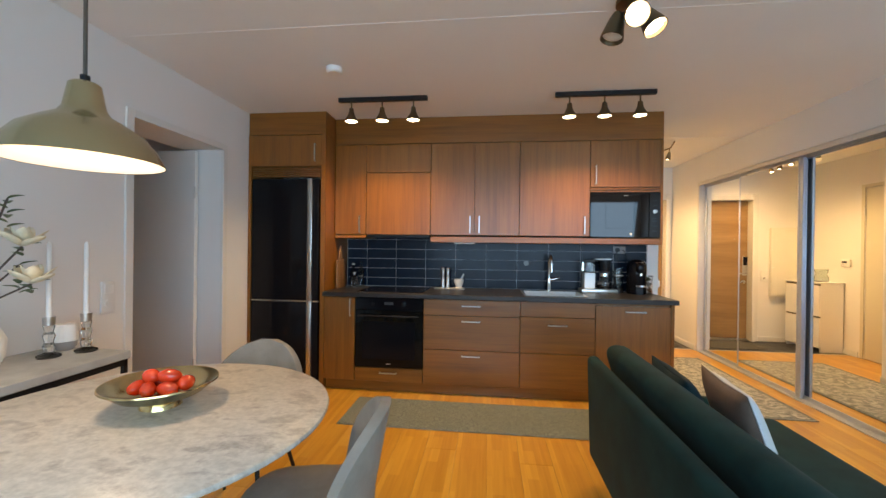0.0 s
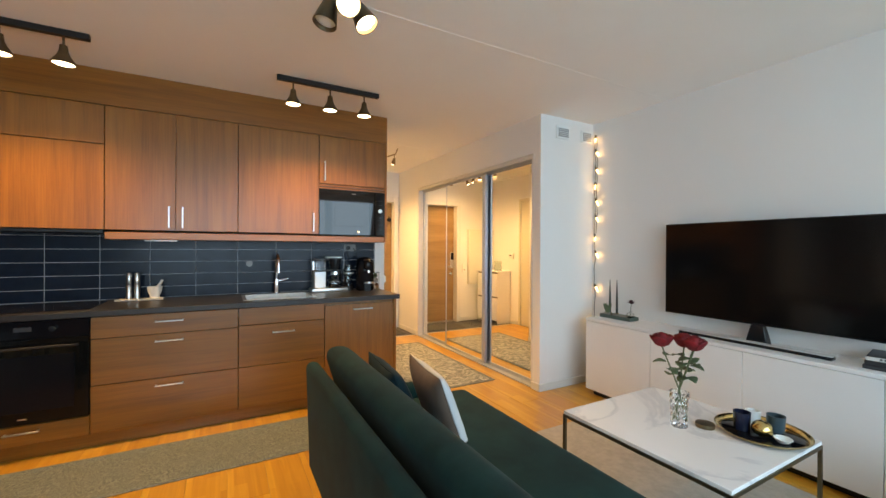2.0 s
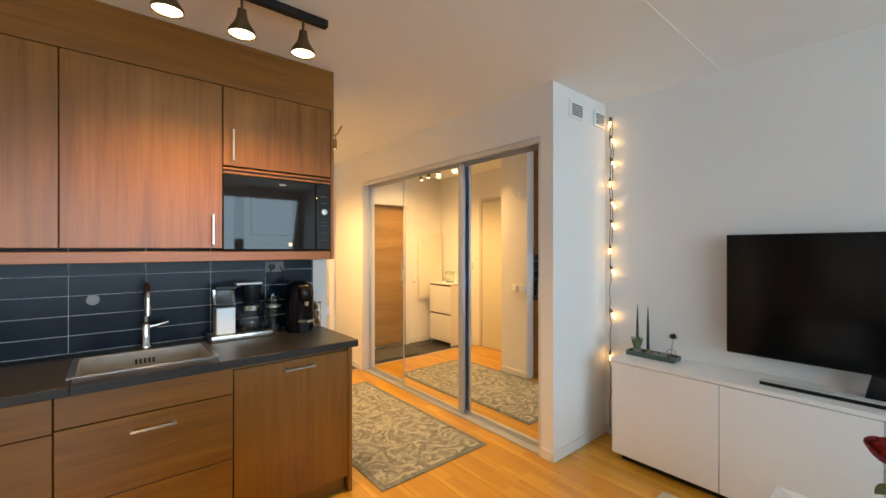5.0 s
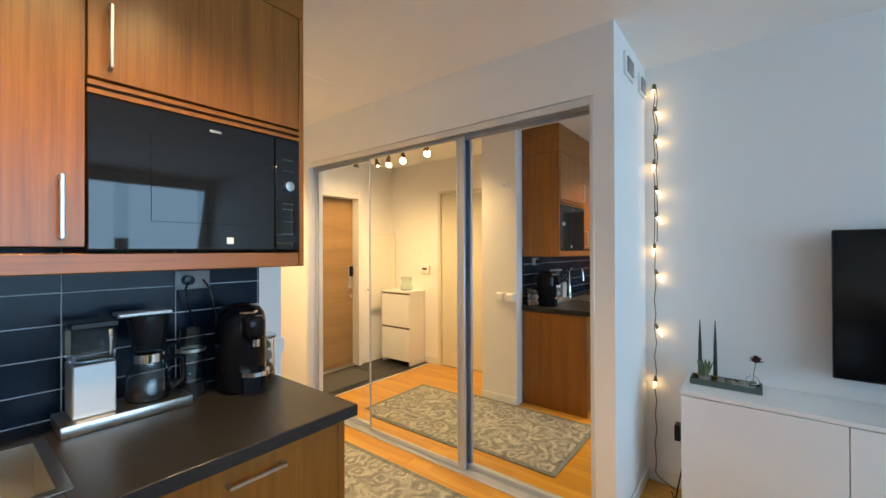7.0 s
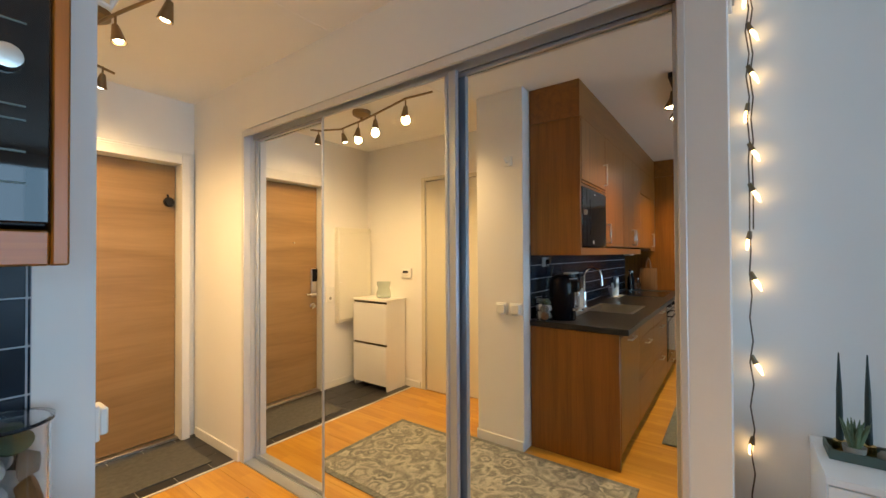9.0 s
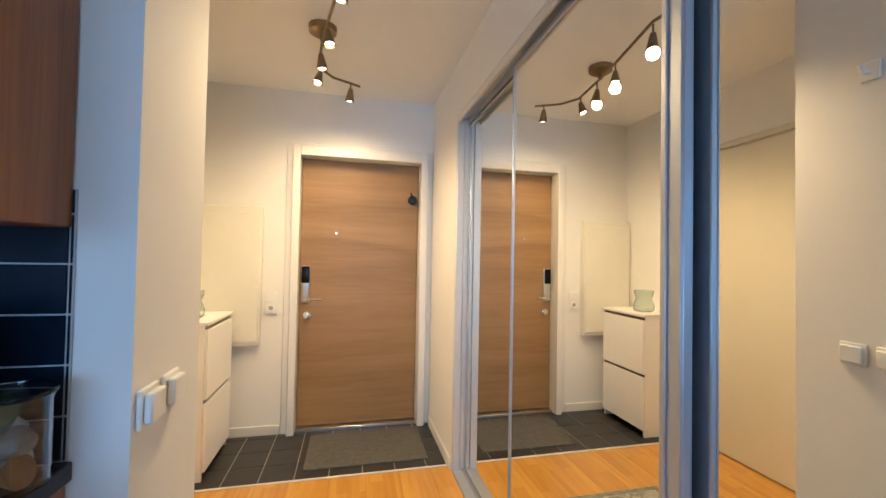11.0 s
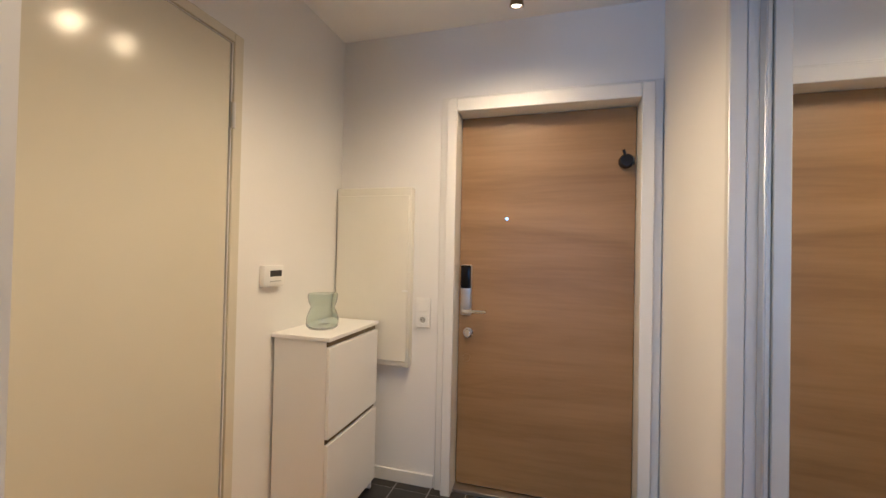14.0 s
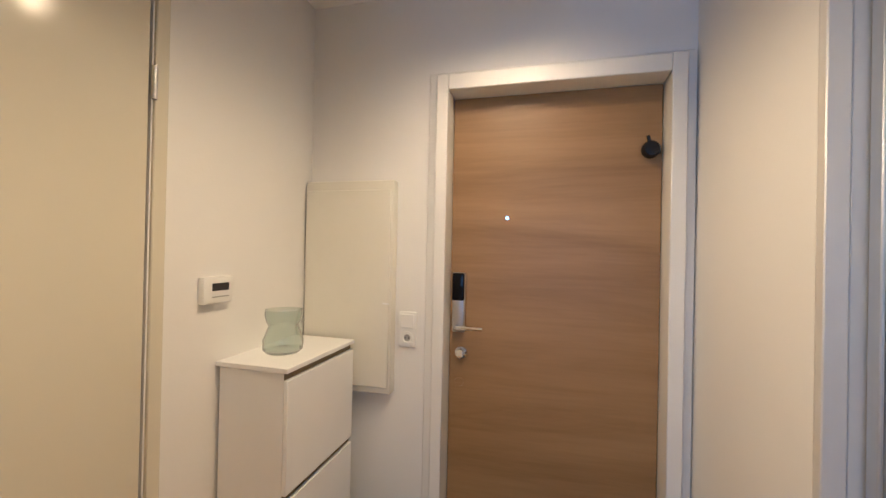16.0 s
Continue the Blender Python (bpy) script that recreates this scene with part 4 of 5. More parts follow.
def dining_chair(at, rz):
    t = thing("dining_chair", at, "grey velvet shell dining chair with thin black legs", "chair", rz, group="chairs round the table")
    s = Mesh().blob((0, 0, 0.45), 0.235, 0.225, 0.045, 0.6, 3)
    s.done("seat", M_GREYV, t)
    b = Mesh()
    rows = []
    for i in range(17):
        f = i / 16
        z = 0.46 + 0.34 * f
        half = 0.235 * math.sqrt(max(0.0, 1 - (max(0, f - 0.35) / 0.66) ** 2)) + 0.0
        ring = []
        for k in range(13):
            u = -1 + k / 6
            x = u * half
            y = 0.20 + 0.06 * f - 0.10 * (x / 0.235) ** 2
            ring.append(b.bm.verts.new((x, y, z)))
        rows.append(ring)
    for r0, r1 in zip(rows, rows[1:]):
        for k in range(12):
            b.bm.faces.new((r0[k], r0[k + 1], r1[k + 1], r1[k]))
    ob = b.done("backrest", M_GREYV, t)
    md = ob.modifiers.new("thickness", "SOLIDIFY")
    md.thickness, md.offset = 0.035, 0
    bv = ob.modifiers.new("soft", "BEVEL")
    bv.width, bv.segments, bv.limit_method = 0.014, 3, "ANGLE"
    for sx in (-1, 1):
        for sy in (-1, 1):
            Mesh().tube([(sx * 0.13, sy * 0.12, 0.42), (sx * 0.21, sy * 0.21, 0.0)], 0.009, 10, [0.011, 0.008]).done("leg", M_BLACK, t)
    return t


ch = dining_chair((-0.40, 1.45, 0), -80)
copy_thing(ch, pose(-0.98, 2.00, 0, 0, 0, 4))
copy_thing(ch, pose(-1.42, 1.12, 0, 0, 0, 120))
bw = thing("fruit_bowl", (-0.96, 1.50, 0.74), "footed brass bowl on the dining table", "bowl")
Mesh().lathe([(0, 0), (0.065, 0), (0.06, 0.02), (0.055, 0.026), (0, 0.026)], seg=40).lathe(
    [(0, 0.026), (0.06, 0.028), (0.13, 0.045), (0.175, 0.082), (0.179, 0.083), (0.178, 0.088), (0.172, 0.088), (0.125, 0.052), (0.06, 0.036), (0, 0.034)], seg=56).done("bowl", M_BOWL, bw)
for k, (x, y, z) in enumerate([(-0.06, -0.03, 0.07), (-0.01, -0.045, 0.07), (0.05, -0.03, 0.07), (-0.035, 0.03, 0.072), (0.03, 0.03, 0.072), (0.08, 0.02, 0.078), (-0.03, -0.01, 0.105), (0.03, 0.0, 0.105)]):
    Mesh().blob((-0.96 + x, 1.50 + y, 0.74 + z), 0.026, 0.042, 0.025, 1, 3, k * 0.7, 0.05).done("tomato", M_TOMATO, label="small ripe red tomato in the brass bowl", category="tomato")["group"] = "tomatoes in the bowl"

co = thing("console_table", (-1.83, 1.45, 0), "narrow console table, grey concrete top, black frame", "console table")
box("top", M_CONC, (-0.22, 0.23, -0.58, 0.58, 0.735, 0.775), co, r=0.004)
leg = Mesh()
for x in (-0.21, 0.20):
    for y in (-0.57, 0.55):
        leg.box(x, x + 0.02, y, y + 0.02, 0, 0.733)
leg.box(-0.21, 0.22, 0.55, 0.57, 0.70, 0.733).box(-0.21, 0.22, -0.57, -0.55, 0.70, 0.733).box(0.20, 0.22, -0.55, 0.55, 0.705, 0.733)
leg.box(0.20, 0.22, 0.02, 0.04, 0.0, 0.70)
leg.done("frame", M_BLACK, co)
for x, y in ((-1.85, 1.85), (-1.79, 1.97)):
    t = thing("candlestick", (x, y, 0.775), "clear crystal candlestick with a tall white candle", "candlestick", group="candlesticks on the console")
    Mesh().lathe([(0, 0), (0.045, 0), (0.045, 0.012), (0.018, 0.025), (0.024, 0.05), (0.016, 0.07), (0.024, 0.10), (0.016, 0.12), (0.022, 0.145), (0.022, 0.15), (0, 0.15)], seg=8).done("stem", M_GLASS, t, smooth=False)
    Mesh().lathe([(0, 0.151), (0.022, 0.151), (0.024, 0.19), (0, 0.19)], seg=20).done("cup", M_STEEL, t)
    Mesh().lathe([(0, 0.19), (0.012, 0.19), (0.010, 0.53), (0.003, 0.545), (0, 0.545)], seg=16).done("candle", M_CANDLE, t)
sp = thing("smart_speaker", (-1.92, 1.98, 0.775), "small rounded speaker, white above grey", "speaker")
Mesh().lathe([(0, 0), (0.03, 0), (0.046, 0.02), (0.05, 0.045), (0, 0.046)]).done("base", M_GREY, sp)
Mesh().lathe([(0.05, 0.0465), (0.050, 0.08), (0.043, 0.125), (0.038, 0.13), (0, 0.122), (0, 0.0465)]).done("shell", M_WHITEGL, sp)
vz = thing("magnolia_vase", (-1.87, 1.60, 0.775), "white ceramic vase of cream magnolia branches", "vase")
Mesh().lathe([(0, 0), (0.05, 0), (0.08, 0.06), (0.085, 0.13), (0.045, 0.22), (0.04, 0.26), (0.034, 0.26), (0.04, 0.21), (0, 0.2)]).done("vase", M_WHITEGL, vz)
rnd = random.Random(11)
br, pet, lf = Mesh(), Mesh(), Mesh()
for (tx, ty, tz, kind) in ((0.10, 0.08, 0.52, 1), (0.12, 0.10, 0.36, 1), (-0.08, -0.1, 0.55, 1), (0.04, 0.07, 0.72, 0), (0.0, -0.15, 0.62, 0), (0.06, 0.10, 0.44, 2)):
    p = Vector((tx, ty, tz))
    br.tube([(0, 0, 0.2), (tx * 0.3, ty * 0.3, 0.2 + (tz - 0.2) * 0.6), p], 0.004, 6)
    if kind == 1:
        for k in range(9):
            a = k * 2.4
            e = 0.15 + 0.11 * k
            pet.leaf(p, (math.cos(a) * math.cos(e), math.sin(a) * math.cos(e), math.sin(e)), 0.115 - 0.004 * k, 0.062, -0.25)
    for k in range(7 if kind != 1 else 3):
        a = k * 2.1 + tx * 9
        lf.leaf(p - Vector((0, 0, 0.02 * k)), (math.cos(a), math.sin(a), 0.5), 0.06, 0.03)
br.done("branch", M_CORD, vz)
pet.done("blossom", M_CREAM, vz, thick=0.0015)
lf.done("leaf", M_LEAF, vz, thick=0.001)
sw = thing("wall_switch", (XW, 2.33, 1.0), "white double switch and socket plate on the wall", "switch")
box("plate", M_WHITEGL, (0.001, 0.012, -0.042, 0.042, -0.10, 0.085), sw, r=0.004, seg=2)
box("rocker", M_WHITEGL, (0.0125, 0.018, -0.03, 0.03, 0.015, 0.07), sw, r=0.003)
Mesh().lathe([(0.012, 0), (0.022, 0), (0.022, 0.003), (0.012, 0.003)], (0.012, 0, -0.045), tilt=Matrix.Rotation(radians(90), 4, "Y"), seg=20).done("socket_ring", M_WHITEGL, sw)

# ---- sofa corner ----
so2 = thing("sofa", (0, 0, 0), "dark green velvet sofa with loose back cushions and low arms", "sofa")
# back shell leans outwards
bk = Mesh().box(0.76, 0.83, 0.50, 2.56, 0.14, 0.71, 0.03, 3)
for v in bk.bm.verts:
    v.co.x -= 0.02 * max(0.0, v.co.z - 0.14) / 0.57 - 0.01
bk.done("back", M_GREEN, so2)
for y0, y1 in ((0.53, 2.60),):
    c = Mesh().box(0.838, 0.995, y0, y1, 0.40, 0.775, 0.07, 5)
    for v in c.bm.verts:
        v.co.x += 0.12 * (0.775 - v.co.z) / 0.4
        v.co.z += 0.012 * math.sin((v.co.y - y0) / (y1 - y0) * math.pi)
    c.done("back_cushion", M_GREEN, so2)
Mesh().box(0.84, 1.66, 0.58, 2.46, 0.15, 0.30, 0.03, 3).done("base", M_GREEN, so2)
for y0, y1 in ((0.60, 2.49),):
    c = Mesh().box(1.0, 1.70, y0, y1, 0.30, 0.445, 0.05, 4)
    for v in c.bm.verts:
        if v.co.z > 0.37:
            v.co.z += 0.02 * math.sin((v.co.y - y0) / (y1 - y0) * math.pi)
    c.done("seat_cushion", M_GREEN, so2)
for y0, y1 in ((0.46, 0.59), (2.50, 2.63)):
    a = Mesh().box(0.90, 1.20, y0, y1, 0.16, 0.62, 0.06, 5).box(1.15, 1.56, y0 + 0.004, y1 - 0.004, 0.16, 0.50, 0.055, 5)
    a.done("arm", M_GREEN, so2)
for x in (0.88, 1.58):
    for y in (0.60, 2.45):
        Mesh().tube([(x, y, 0.16), (x, y, 0)], 0.02, 12, [0.024, 0.014]).done("leg", M_BLACK, so2)


def pillow(name, at, size, rx, ry, rz, mat, label, back=None):
    t = thing(name, at, label, "cushion", group="cushions on the sofa")
    t.matrix_world = pose(*at, rx, ry, rz)
    def half(sign, mt, nm):
        g = Mesh()
        n = 12
        grid = [[None] * (n + 1) for _ in range(n + 1)]
        for i in range(n + 1):
            for j in range(n + 1):
                u, v = -1 + 2 * i / n, -1 + 2 * j / n
                puff = (max(0, 1 - u ** 4) * max(0, 1 - v ** 4)) ** 0.55
                pin = 1 - 0.07 * (1 - abs(u)) * v * v
                pin2 = 1 - 0.07 * (1 - abs(v)) * u * u
                grid[i][j] = g.bm.verts.new((sign * (0.002 + 0.055 * puff), u * size / 2 * pin2, v * size / 2 * pin))
        for i in range(n):
            for j in range(n):
                g.bm.faces.new((grid[i][j], grid[i + 1][j], grid[i + 1][j + 1], grid[i][j + 1]))
        g.done(nm, mt, t, thick=0.002)
    half(1, mat, "front_cover")
    half(-1, back or mat, "back_cover")
    return t


pillow("cushion", (1.125, 2.20, 0.560), 0.43, 0, -24, -4, M_NAVY, "dark green velvet cushion leaning on the sofa back")
pillow("cushion", (1.285, 2.07, 0.545), 0.44, 0, -20, -7, M_PILLOWW, "two-sided cushion, taupe velvet and white linen", M_PILLOW)

ctb = thing("coffee_table", (2.395, 1.54, 0), "square coffee table, white marble top, thin dark frame", "coffee table")
box("top", M_MARBLE, (-0.395, 0.395, -0.41, 0.41, 0.412, 0.43), ctb, r=0.002)
fr = Mesh().box(-0.398, 0.398, -0.413, -0.398, 0.397, 0.411).box(-0.398, 0.398, 0.398, 0.413, 0.397, 0.411).box(-0.398, -0.383, -0.398, 0.398, 0.397, 0.411).box(0.383, 0.398, -0.398, 0.398, 0.397, 0.411)
for x in (-0.398, 0.383):
    for y in (-0.413, 0.398):
        fr.box(x, x + 0.015, y, y + 0.015, 0.0, 0.397)
fr.done("frame", M_BRONZE, ctb)
rv = thing("rose_vase", (2.37, 1.54, 0.43), "cut crystal vase with four red roses", "vase")
vs = Mesh()
rings = []
for i in range(12):
    z = 0.17 * i / 11
    r = 0.036 + 0.008 * (z / 0.17) ** 2
    rings.append([vs.bm.verts.new(((r + (0.0028 if (k + i) % 2 else -0.0012)) * math.cos(math.pi * k / 9), (r + (0.0028 if (k + i) % 2 else -0.0012)) * math.sin(math.pi * k / 9), z)) for k in range(18)])
for i in range(11, 1, -1):
    z = 0.17 * i / 11
    r = 0.031 + 0.008 * (z / 0.17) ** 2
    rings.append([vs.bm.verts.new((r * math.cos(math.pi * k / 9), r * math.sin(math.pi * k / 9), z)) for k in range(18)])
for r0, r1 in zip(rings, rings[1:]):
    for k in range(18):
        q = (k + 1) % 18
        vs.bm.faces.new((r0[k], r0[q], r1[q]))
        vs.bm.faces.new((r0[k], r1[q], r1[k]))
vs.bm.faces.new(rings[0][::-1])
vs.bm.faces.new(rings[-1])
vs.done("vase", M_GLASS, rv, smooth=False, label="diamond-cut clear crystal").visible_shadow = False
stem, leafs = Mesh(), Mesh()
rnd = random.Random(3)


def rose(m, c, size):
    """Cupped petals wrapped round a bud, wider and more open outwards."""
    c = Vector(c)
    for layer, (rad, n, lo, hi, flare) in enumerate(((0.35, 3, -50, 75, 0.0), (0.58, 4, -60, 58, 0.06), (0.80, 5, -66, 42, 0.16), (1.0, 5, -70, 22, 0.34))):
        for k in range(n):
            a0 = 2 * math.pi * k / n + layer * 0.7 + rnd.uniform(-0.15, 0.15)
            span = 2 * math.pi / n * 0.72
            tall = hi + rnd.uniform(-6, 6)
            grid = []
            for i in range(6):
                v = i / 5
                row = []
                for q in range(6):
                    u = -1 + q / 2.5
                    e = radians(lo + (tall - lo) * v * (1 - 0.10 * u * u))
                    a = a0 + u * span * (0.55 + 0.45 * math.sin(math.pi * min(1, v * 0.75 + 0.2)))
                    rr = size * rad * (1 + flare * max(0, v - 0.55) * 2 + 0.035 * u * u)
                    row.append(m.bm.verts.new(c + Vector((rr * math.cos(e) * math.cos(a), rr * math.cos(e) * math.sin(a), size * 0.95 * math.sin(e) * (0.7 + 0.3 * rad)))))
                grid.append(row)
            for r0, r1 in zip(grid, grid[1:]):
                for q in range(5):
                    m.bm.faces.new((r0[q], r0[q + 1], r1[q + 1], r1[q]))
    return m


for k, (x, y, z, size) in enumerate(((-0.03, 0.075, 0.425, 0.043), (0.03, -0.005, 0.43, 0.042), (0.02, -0.060, 0.425, 0.043), (0.07, -0.03, 0.42, 0.041))):
    stem.tube([(-x * 0.4, -y * 0.4, 0.03), (0, 0, 0.18), (x, y, z - size * 0.8)], 0.0035, 6)
    rose(Mesh(), (x, y, z), size).done("rose", M_ROSE, rv, thick=0.0012)
    for i in range(4):
        a = i * 2.2 + k * 1.3
        p = Vector((x, y, z)) * (0.80 - 0.075 * i)
        leafs.leaf(p, (math.cos(a), math.sin(a), 0.1), 0.062, 0.058, 0.25)
stem.done("stem", M_LEAF, rv)
leafs.done("leaf", M_LEAF, rv, thick=0.0008)
ty = thing("tray", (2.63, 1.30, 0.43), "round black tray with a raised gold rim", "tray")
Mesh().lathe([(0, 0), (0.15, 0), (0.165, 0.008), (0.16, 0.01), (0, 0.006)], seg=56).done("plate", M_BLACKGL, ty)
Mesh().lathe([(0.165, 0.006), (0.185, 0.02), (0.188, 0.024), (0.182, 0.024), (0.16, 0.011)], seg=56).done("rim", M_GOLD, ty, thick=0.002)


def cup(x, y, r, h, mat, name, label):
    return Mesh().lathe([(0, 0), (r * 0.9, 0), (r, h), (r - 0.006, h), (r * 0.82, 0.01), (0, 0.01)], (x, y, 0.441), seg=28).done(name, mat, label=label, category="candle holder")


cup(2.58, 1.36, 0.036, 0.085, M_BLUE, "candle_holder", "navy ceramic candle holder on the tray")
cup(2.70, 1.27, 0.038, 0.075, M_TEALC, "candle_holder", "grey-teal ceramic candle holder on the tray")
cup(2.69, 1.36, 0.032, 0.07, M_WHITEGL, "candle_holder", "white ceramic candle holder on the tray")
Mesh().blob((2.575, 1.275, 0.478), 0.042, 0.042, 0.036, 1, 3, 0, 0.12).done("gold_ornament", M_GOLD, label="crumpled round gold ornament on the tray", category="ornament")
Mesh().lathe([(0, 0), (0.02, 0), (0.036, 0.018), (0.034, 0.02), (0.018, 0.005), (0, 0.004)], (2.59, 1.20, 0.441), 24).done("small_dish", M_WHITEGL, label="small white shell-shaped dish on the tray", category="dish")
Mesh().lathe([(0, 0), (0.04, 0), (0.042, 0.006), (0.042, 0.02), (0, 0.022)], (2.47, 1.47, 0.43), 28).done("coaster", M_BRONZE, label="round dark lidded tin on the marble", category="tin")

pf = thing("pouf", (2.75, 0.52, 0), "round teal velvet pouf beside the television bench", "pouf")
Mesh().lathe([(0, 0.05), (0.25, 0.05), (0.285, 0.08), (0.29, 0.2), (0.288, 0.33), (0.281, 0.365), (0.265, 0.392), (0.238, 0.412), (0.20, 0.424), (0.13, 0.431), (0, 0.433)], seg=64).done("seat", M_TEAL, pf)
Mesh().lathe([(0, 0.0), (0.24, 0.0), (0.24, 0.049), (0, 0.049)], seg=40).done("base", M_BLACK, pf)

# television wall
tb = thing("television_bench", (3.25, 1.66, 0), "long low white bench with four plain doors", "media bench")
box("body", M_WHITE, (0.02, 0.348, -1.24, 1.24, 0.055, 0.665), tb, r=0.001)
box("top", M_WHITE, (0.0, 0.348, -1.243, 1.243, 0.667, 0.69), tb, r=0.002)
for k in range(4):
    y = -1.24 + 0.62 * k
    box("door", M_WHITE, (0.0, 0.018, y + 0.002, y + 0.618, 0.055, 0.663), tb, r=0.0015)
# black block stands in for the shadowed gap below the doors
box("plinth", M_BLACK, (0.06, 0.33, -1.2, 1.2, 0.0, 0.054), tb, r=0)
tv = thing("television", (3.49, 1.674, 0.69), "large flat black television on a short stand", "television")
Mesh().box(-0.012, 0.02, -0.63, 0.63, 0.12, 0.82, 0.004).box(0.02, 0.05, -0.4, 0.4, 0.16, 0.5, 0.008).done("case", M_BLACKPL, tv)
box("screen", M_SCREEN, (-0.015, -0.0125, -0.622, 0.622, 0.13, 0.813), tv, r=0)
st = Mesh().box(-0.05, 0.05, -0.085, 0.085, 0.0, 0.119, 0.004)
for v in st.bm.verts:
    k = 0.72 - 0.3 * v.co.z / 0.119
    v.co.x, v.co.y = v.co.x * k, v.co.y * k
st.done("stand", M_BLACKPL, tv)
sb = thing("soundbar", (3.375, 1.72, 0.69), "slim grey soundbar in front of the television", "soundbar")
box("body", M_BLACKPL, (-0.028, 0.03, -0.455, 0.40, 0.0, 0.020), sb, r=0.004, seg=2)
box("top_plate", M_ALUPALE, (-0.03, 0.03, -0.456, 0.401, 0.0205, 0.024), sb, r=0.001)
for k, (m, z, dx) in enumerate(((M_INK, 0.69, 0.0), (M_INK, 0.714, 0.006), (M_PAPER, 0.738, 0.002))):
    t = thing("book", (3.44 + dx, 0.99, z), "large coffee-table book lying flat, dark cover", "book", 4 * k, group="books on the bench")
    box("cover", M_INK, (-0.11, 0.13, -0.15, 0.15, 0.0, 0.023), t, r=0.001)
    box("spine", m if k == 2 else M_INK, (-0.1115, -0.1101, -0.148, 0.148, 0.002, 0.021), t, r=0)
    if k == 2:
        Mesh().lathe([(0, 0.0232), (0.05, 0.0232), (0.05, 0.0242), (0, 0.0242)], (0.02, -0.03, 0), 28).done("cover_print", M_PAPER, t)
        bars = Mesh()
        for j in range(7):
            bars.box(-0.1122, -0.1114, 0.09 - 0.016 * j, 0.10 - 0.016 * j, 0.007, 0.016)
        bars.done("spine_print", M_INK, t)
bsk = thing("white_planter", (3.44, 0.72, 0.69), "white oval planter holding a dark remote", "planter")
Mesh().lathe([(0, 0), (0.085, 0), (0.098, 0.02), (0.108, 0.125), (0.103, 0.125), (0.09, 0.02), (0, 0.01)], seg=36).done("pot", M_WHITEGL, bsk)
Mesh().box(-0.02, 0.02, -0.07, 0.05, 0.122, 0.145, 0.004).done("remote", M_BLACKPL, bsk)
for z0, z1 in ((1.62, 2.09), (1.04, 1.53)):
    t = thing("framed_print", (3.60, 0.59, z0), "abstract pale print in a thin gold frame", "picture", group="framed prints")
    hh = z1 - z0
    Mesh().box(-0.025, -0.001, -0.19, -0.172, 0, hh, 0.003).box(-0.025, -0.001, 0.172, 0.19, 0, hh, 0.003).box(-0.025, -0.001, -0.172, 0.172, 0, 0.018, 0.003).box(-0.025, -0.001, -0.172, 0.172, hh - 0.018, hh, 0.003).done("frame", M_GOLD, t)
    box("print", M_PAPER, (-0.012, -0.002, -0.171, 0.171, 0.019, hh - 0.019), t, r=0)
# dark candle tray
pt = thing("candle_tray", (3.46, 2.72, 0.69), "grey-green tray with dark candles, pebbles and a plant", "tray")
Mesh().box(-0.055, 0.055, -0.15, 0.15, 0.0, 0.008, 0.002).box(-0.06, -0.052, -0.155, 0.155, 0.0, 0.032, 0.002).box(0.052, 0.06, -0.155, 0.155, 0.0, 0.032, 0.002).box(-0.052, 0.052, -0.155, -0.148, 0.0, 0.032, 0.002).box(
    -0.052, 0.052, 0.148, 0.155, 0.0, 0.032, 0.002).done("tray", M_GREYGREEN, pt)
for x, y in ((0.03, 0.115), (0.035, 0.045)):
    t = thing("taper_candle", (3.46 + x, 2.72 + y, 0.699), "tall slim dark green taper candle in a gold foot", "candle", group="taper candles")
    Mesh().lathe([(0, 0), (0.02, 0), (0.018, 0.03), (0.012, 0.034), (0, 0.034)], seg=16).done("foot", M_GOLD, t)
    Mesh().lathe([(0, 0.034), (0.0105, 0.034), (0.008, 0.2), (0.002, 0.33), (0, 0.332)], seg=14).done("wax", M_DKGREEN, t)
su = thing("succulent", (3.43, 2.81, 0.699), "small green succulent in a tiny pot", "plant")
Mesh().lathe([(0, 0), (0.024, 0), (0.03, 0.04), (0.025, 0.04), (0, 0.03)], seg=20).done("pot", M_STONE, su)
sl = Mesh()
for k in range(16):
    a = k * 2.4
    e = 0.75 + 0.045 * k
    sl.tube([(0.008 * math.cos(a), 0.008 * math.sin(a), 0.03), (0.02 * math.cos(a) * (2 - e), 0.02 * math.sin(a) * (2 - e), 0.075), (0.032 * math.cos(a) * (2.1 - e), 0.032 * math.sin(a) * (2.1 - e), 0.12)], 0.005, 6, [0.006, 0.007, 0.001])
sl.done("leaf", M_LEAF, su)
for k, (x, y) in enumerate(((3.44, 2.735), (3.425, 2.69), (3.44, 2.645))):
    Mesh().blob((x, y, 0.718), 0.028, 0.022, 0.019, 1, 3, k, 0.15).done("pebble", M_STONE, label="smooth grey-brown pebble in the tray", category="stone")["group"] = "pebbles in the tray"
bv = thing("bud_vase", (3.465, 2.605, 0.699), "small round glass bud vase with a dark red flower", "vase")
Mesh().lathe([(0, 0), (0.02, 0), (0.034, 0.03), (0.026, 0.055), (0.012, 0.066), (0.012, 0.075), (0.010, 0.075), (0.010, 0.066), (0.024, 0.053), (0.031, 0.03), (0, 0.004)], seg=24).done("glass", M_GLASS, bv)
Mesh().tube([(0, 0, 0.01), (-0.005, -0.005, 0.08), (-0.01, -0.015, 0.14)], 0.002, 6).done("stem", M_LEAF, bv)
fl = Mesh()
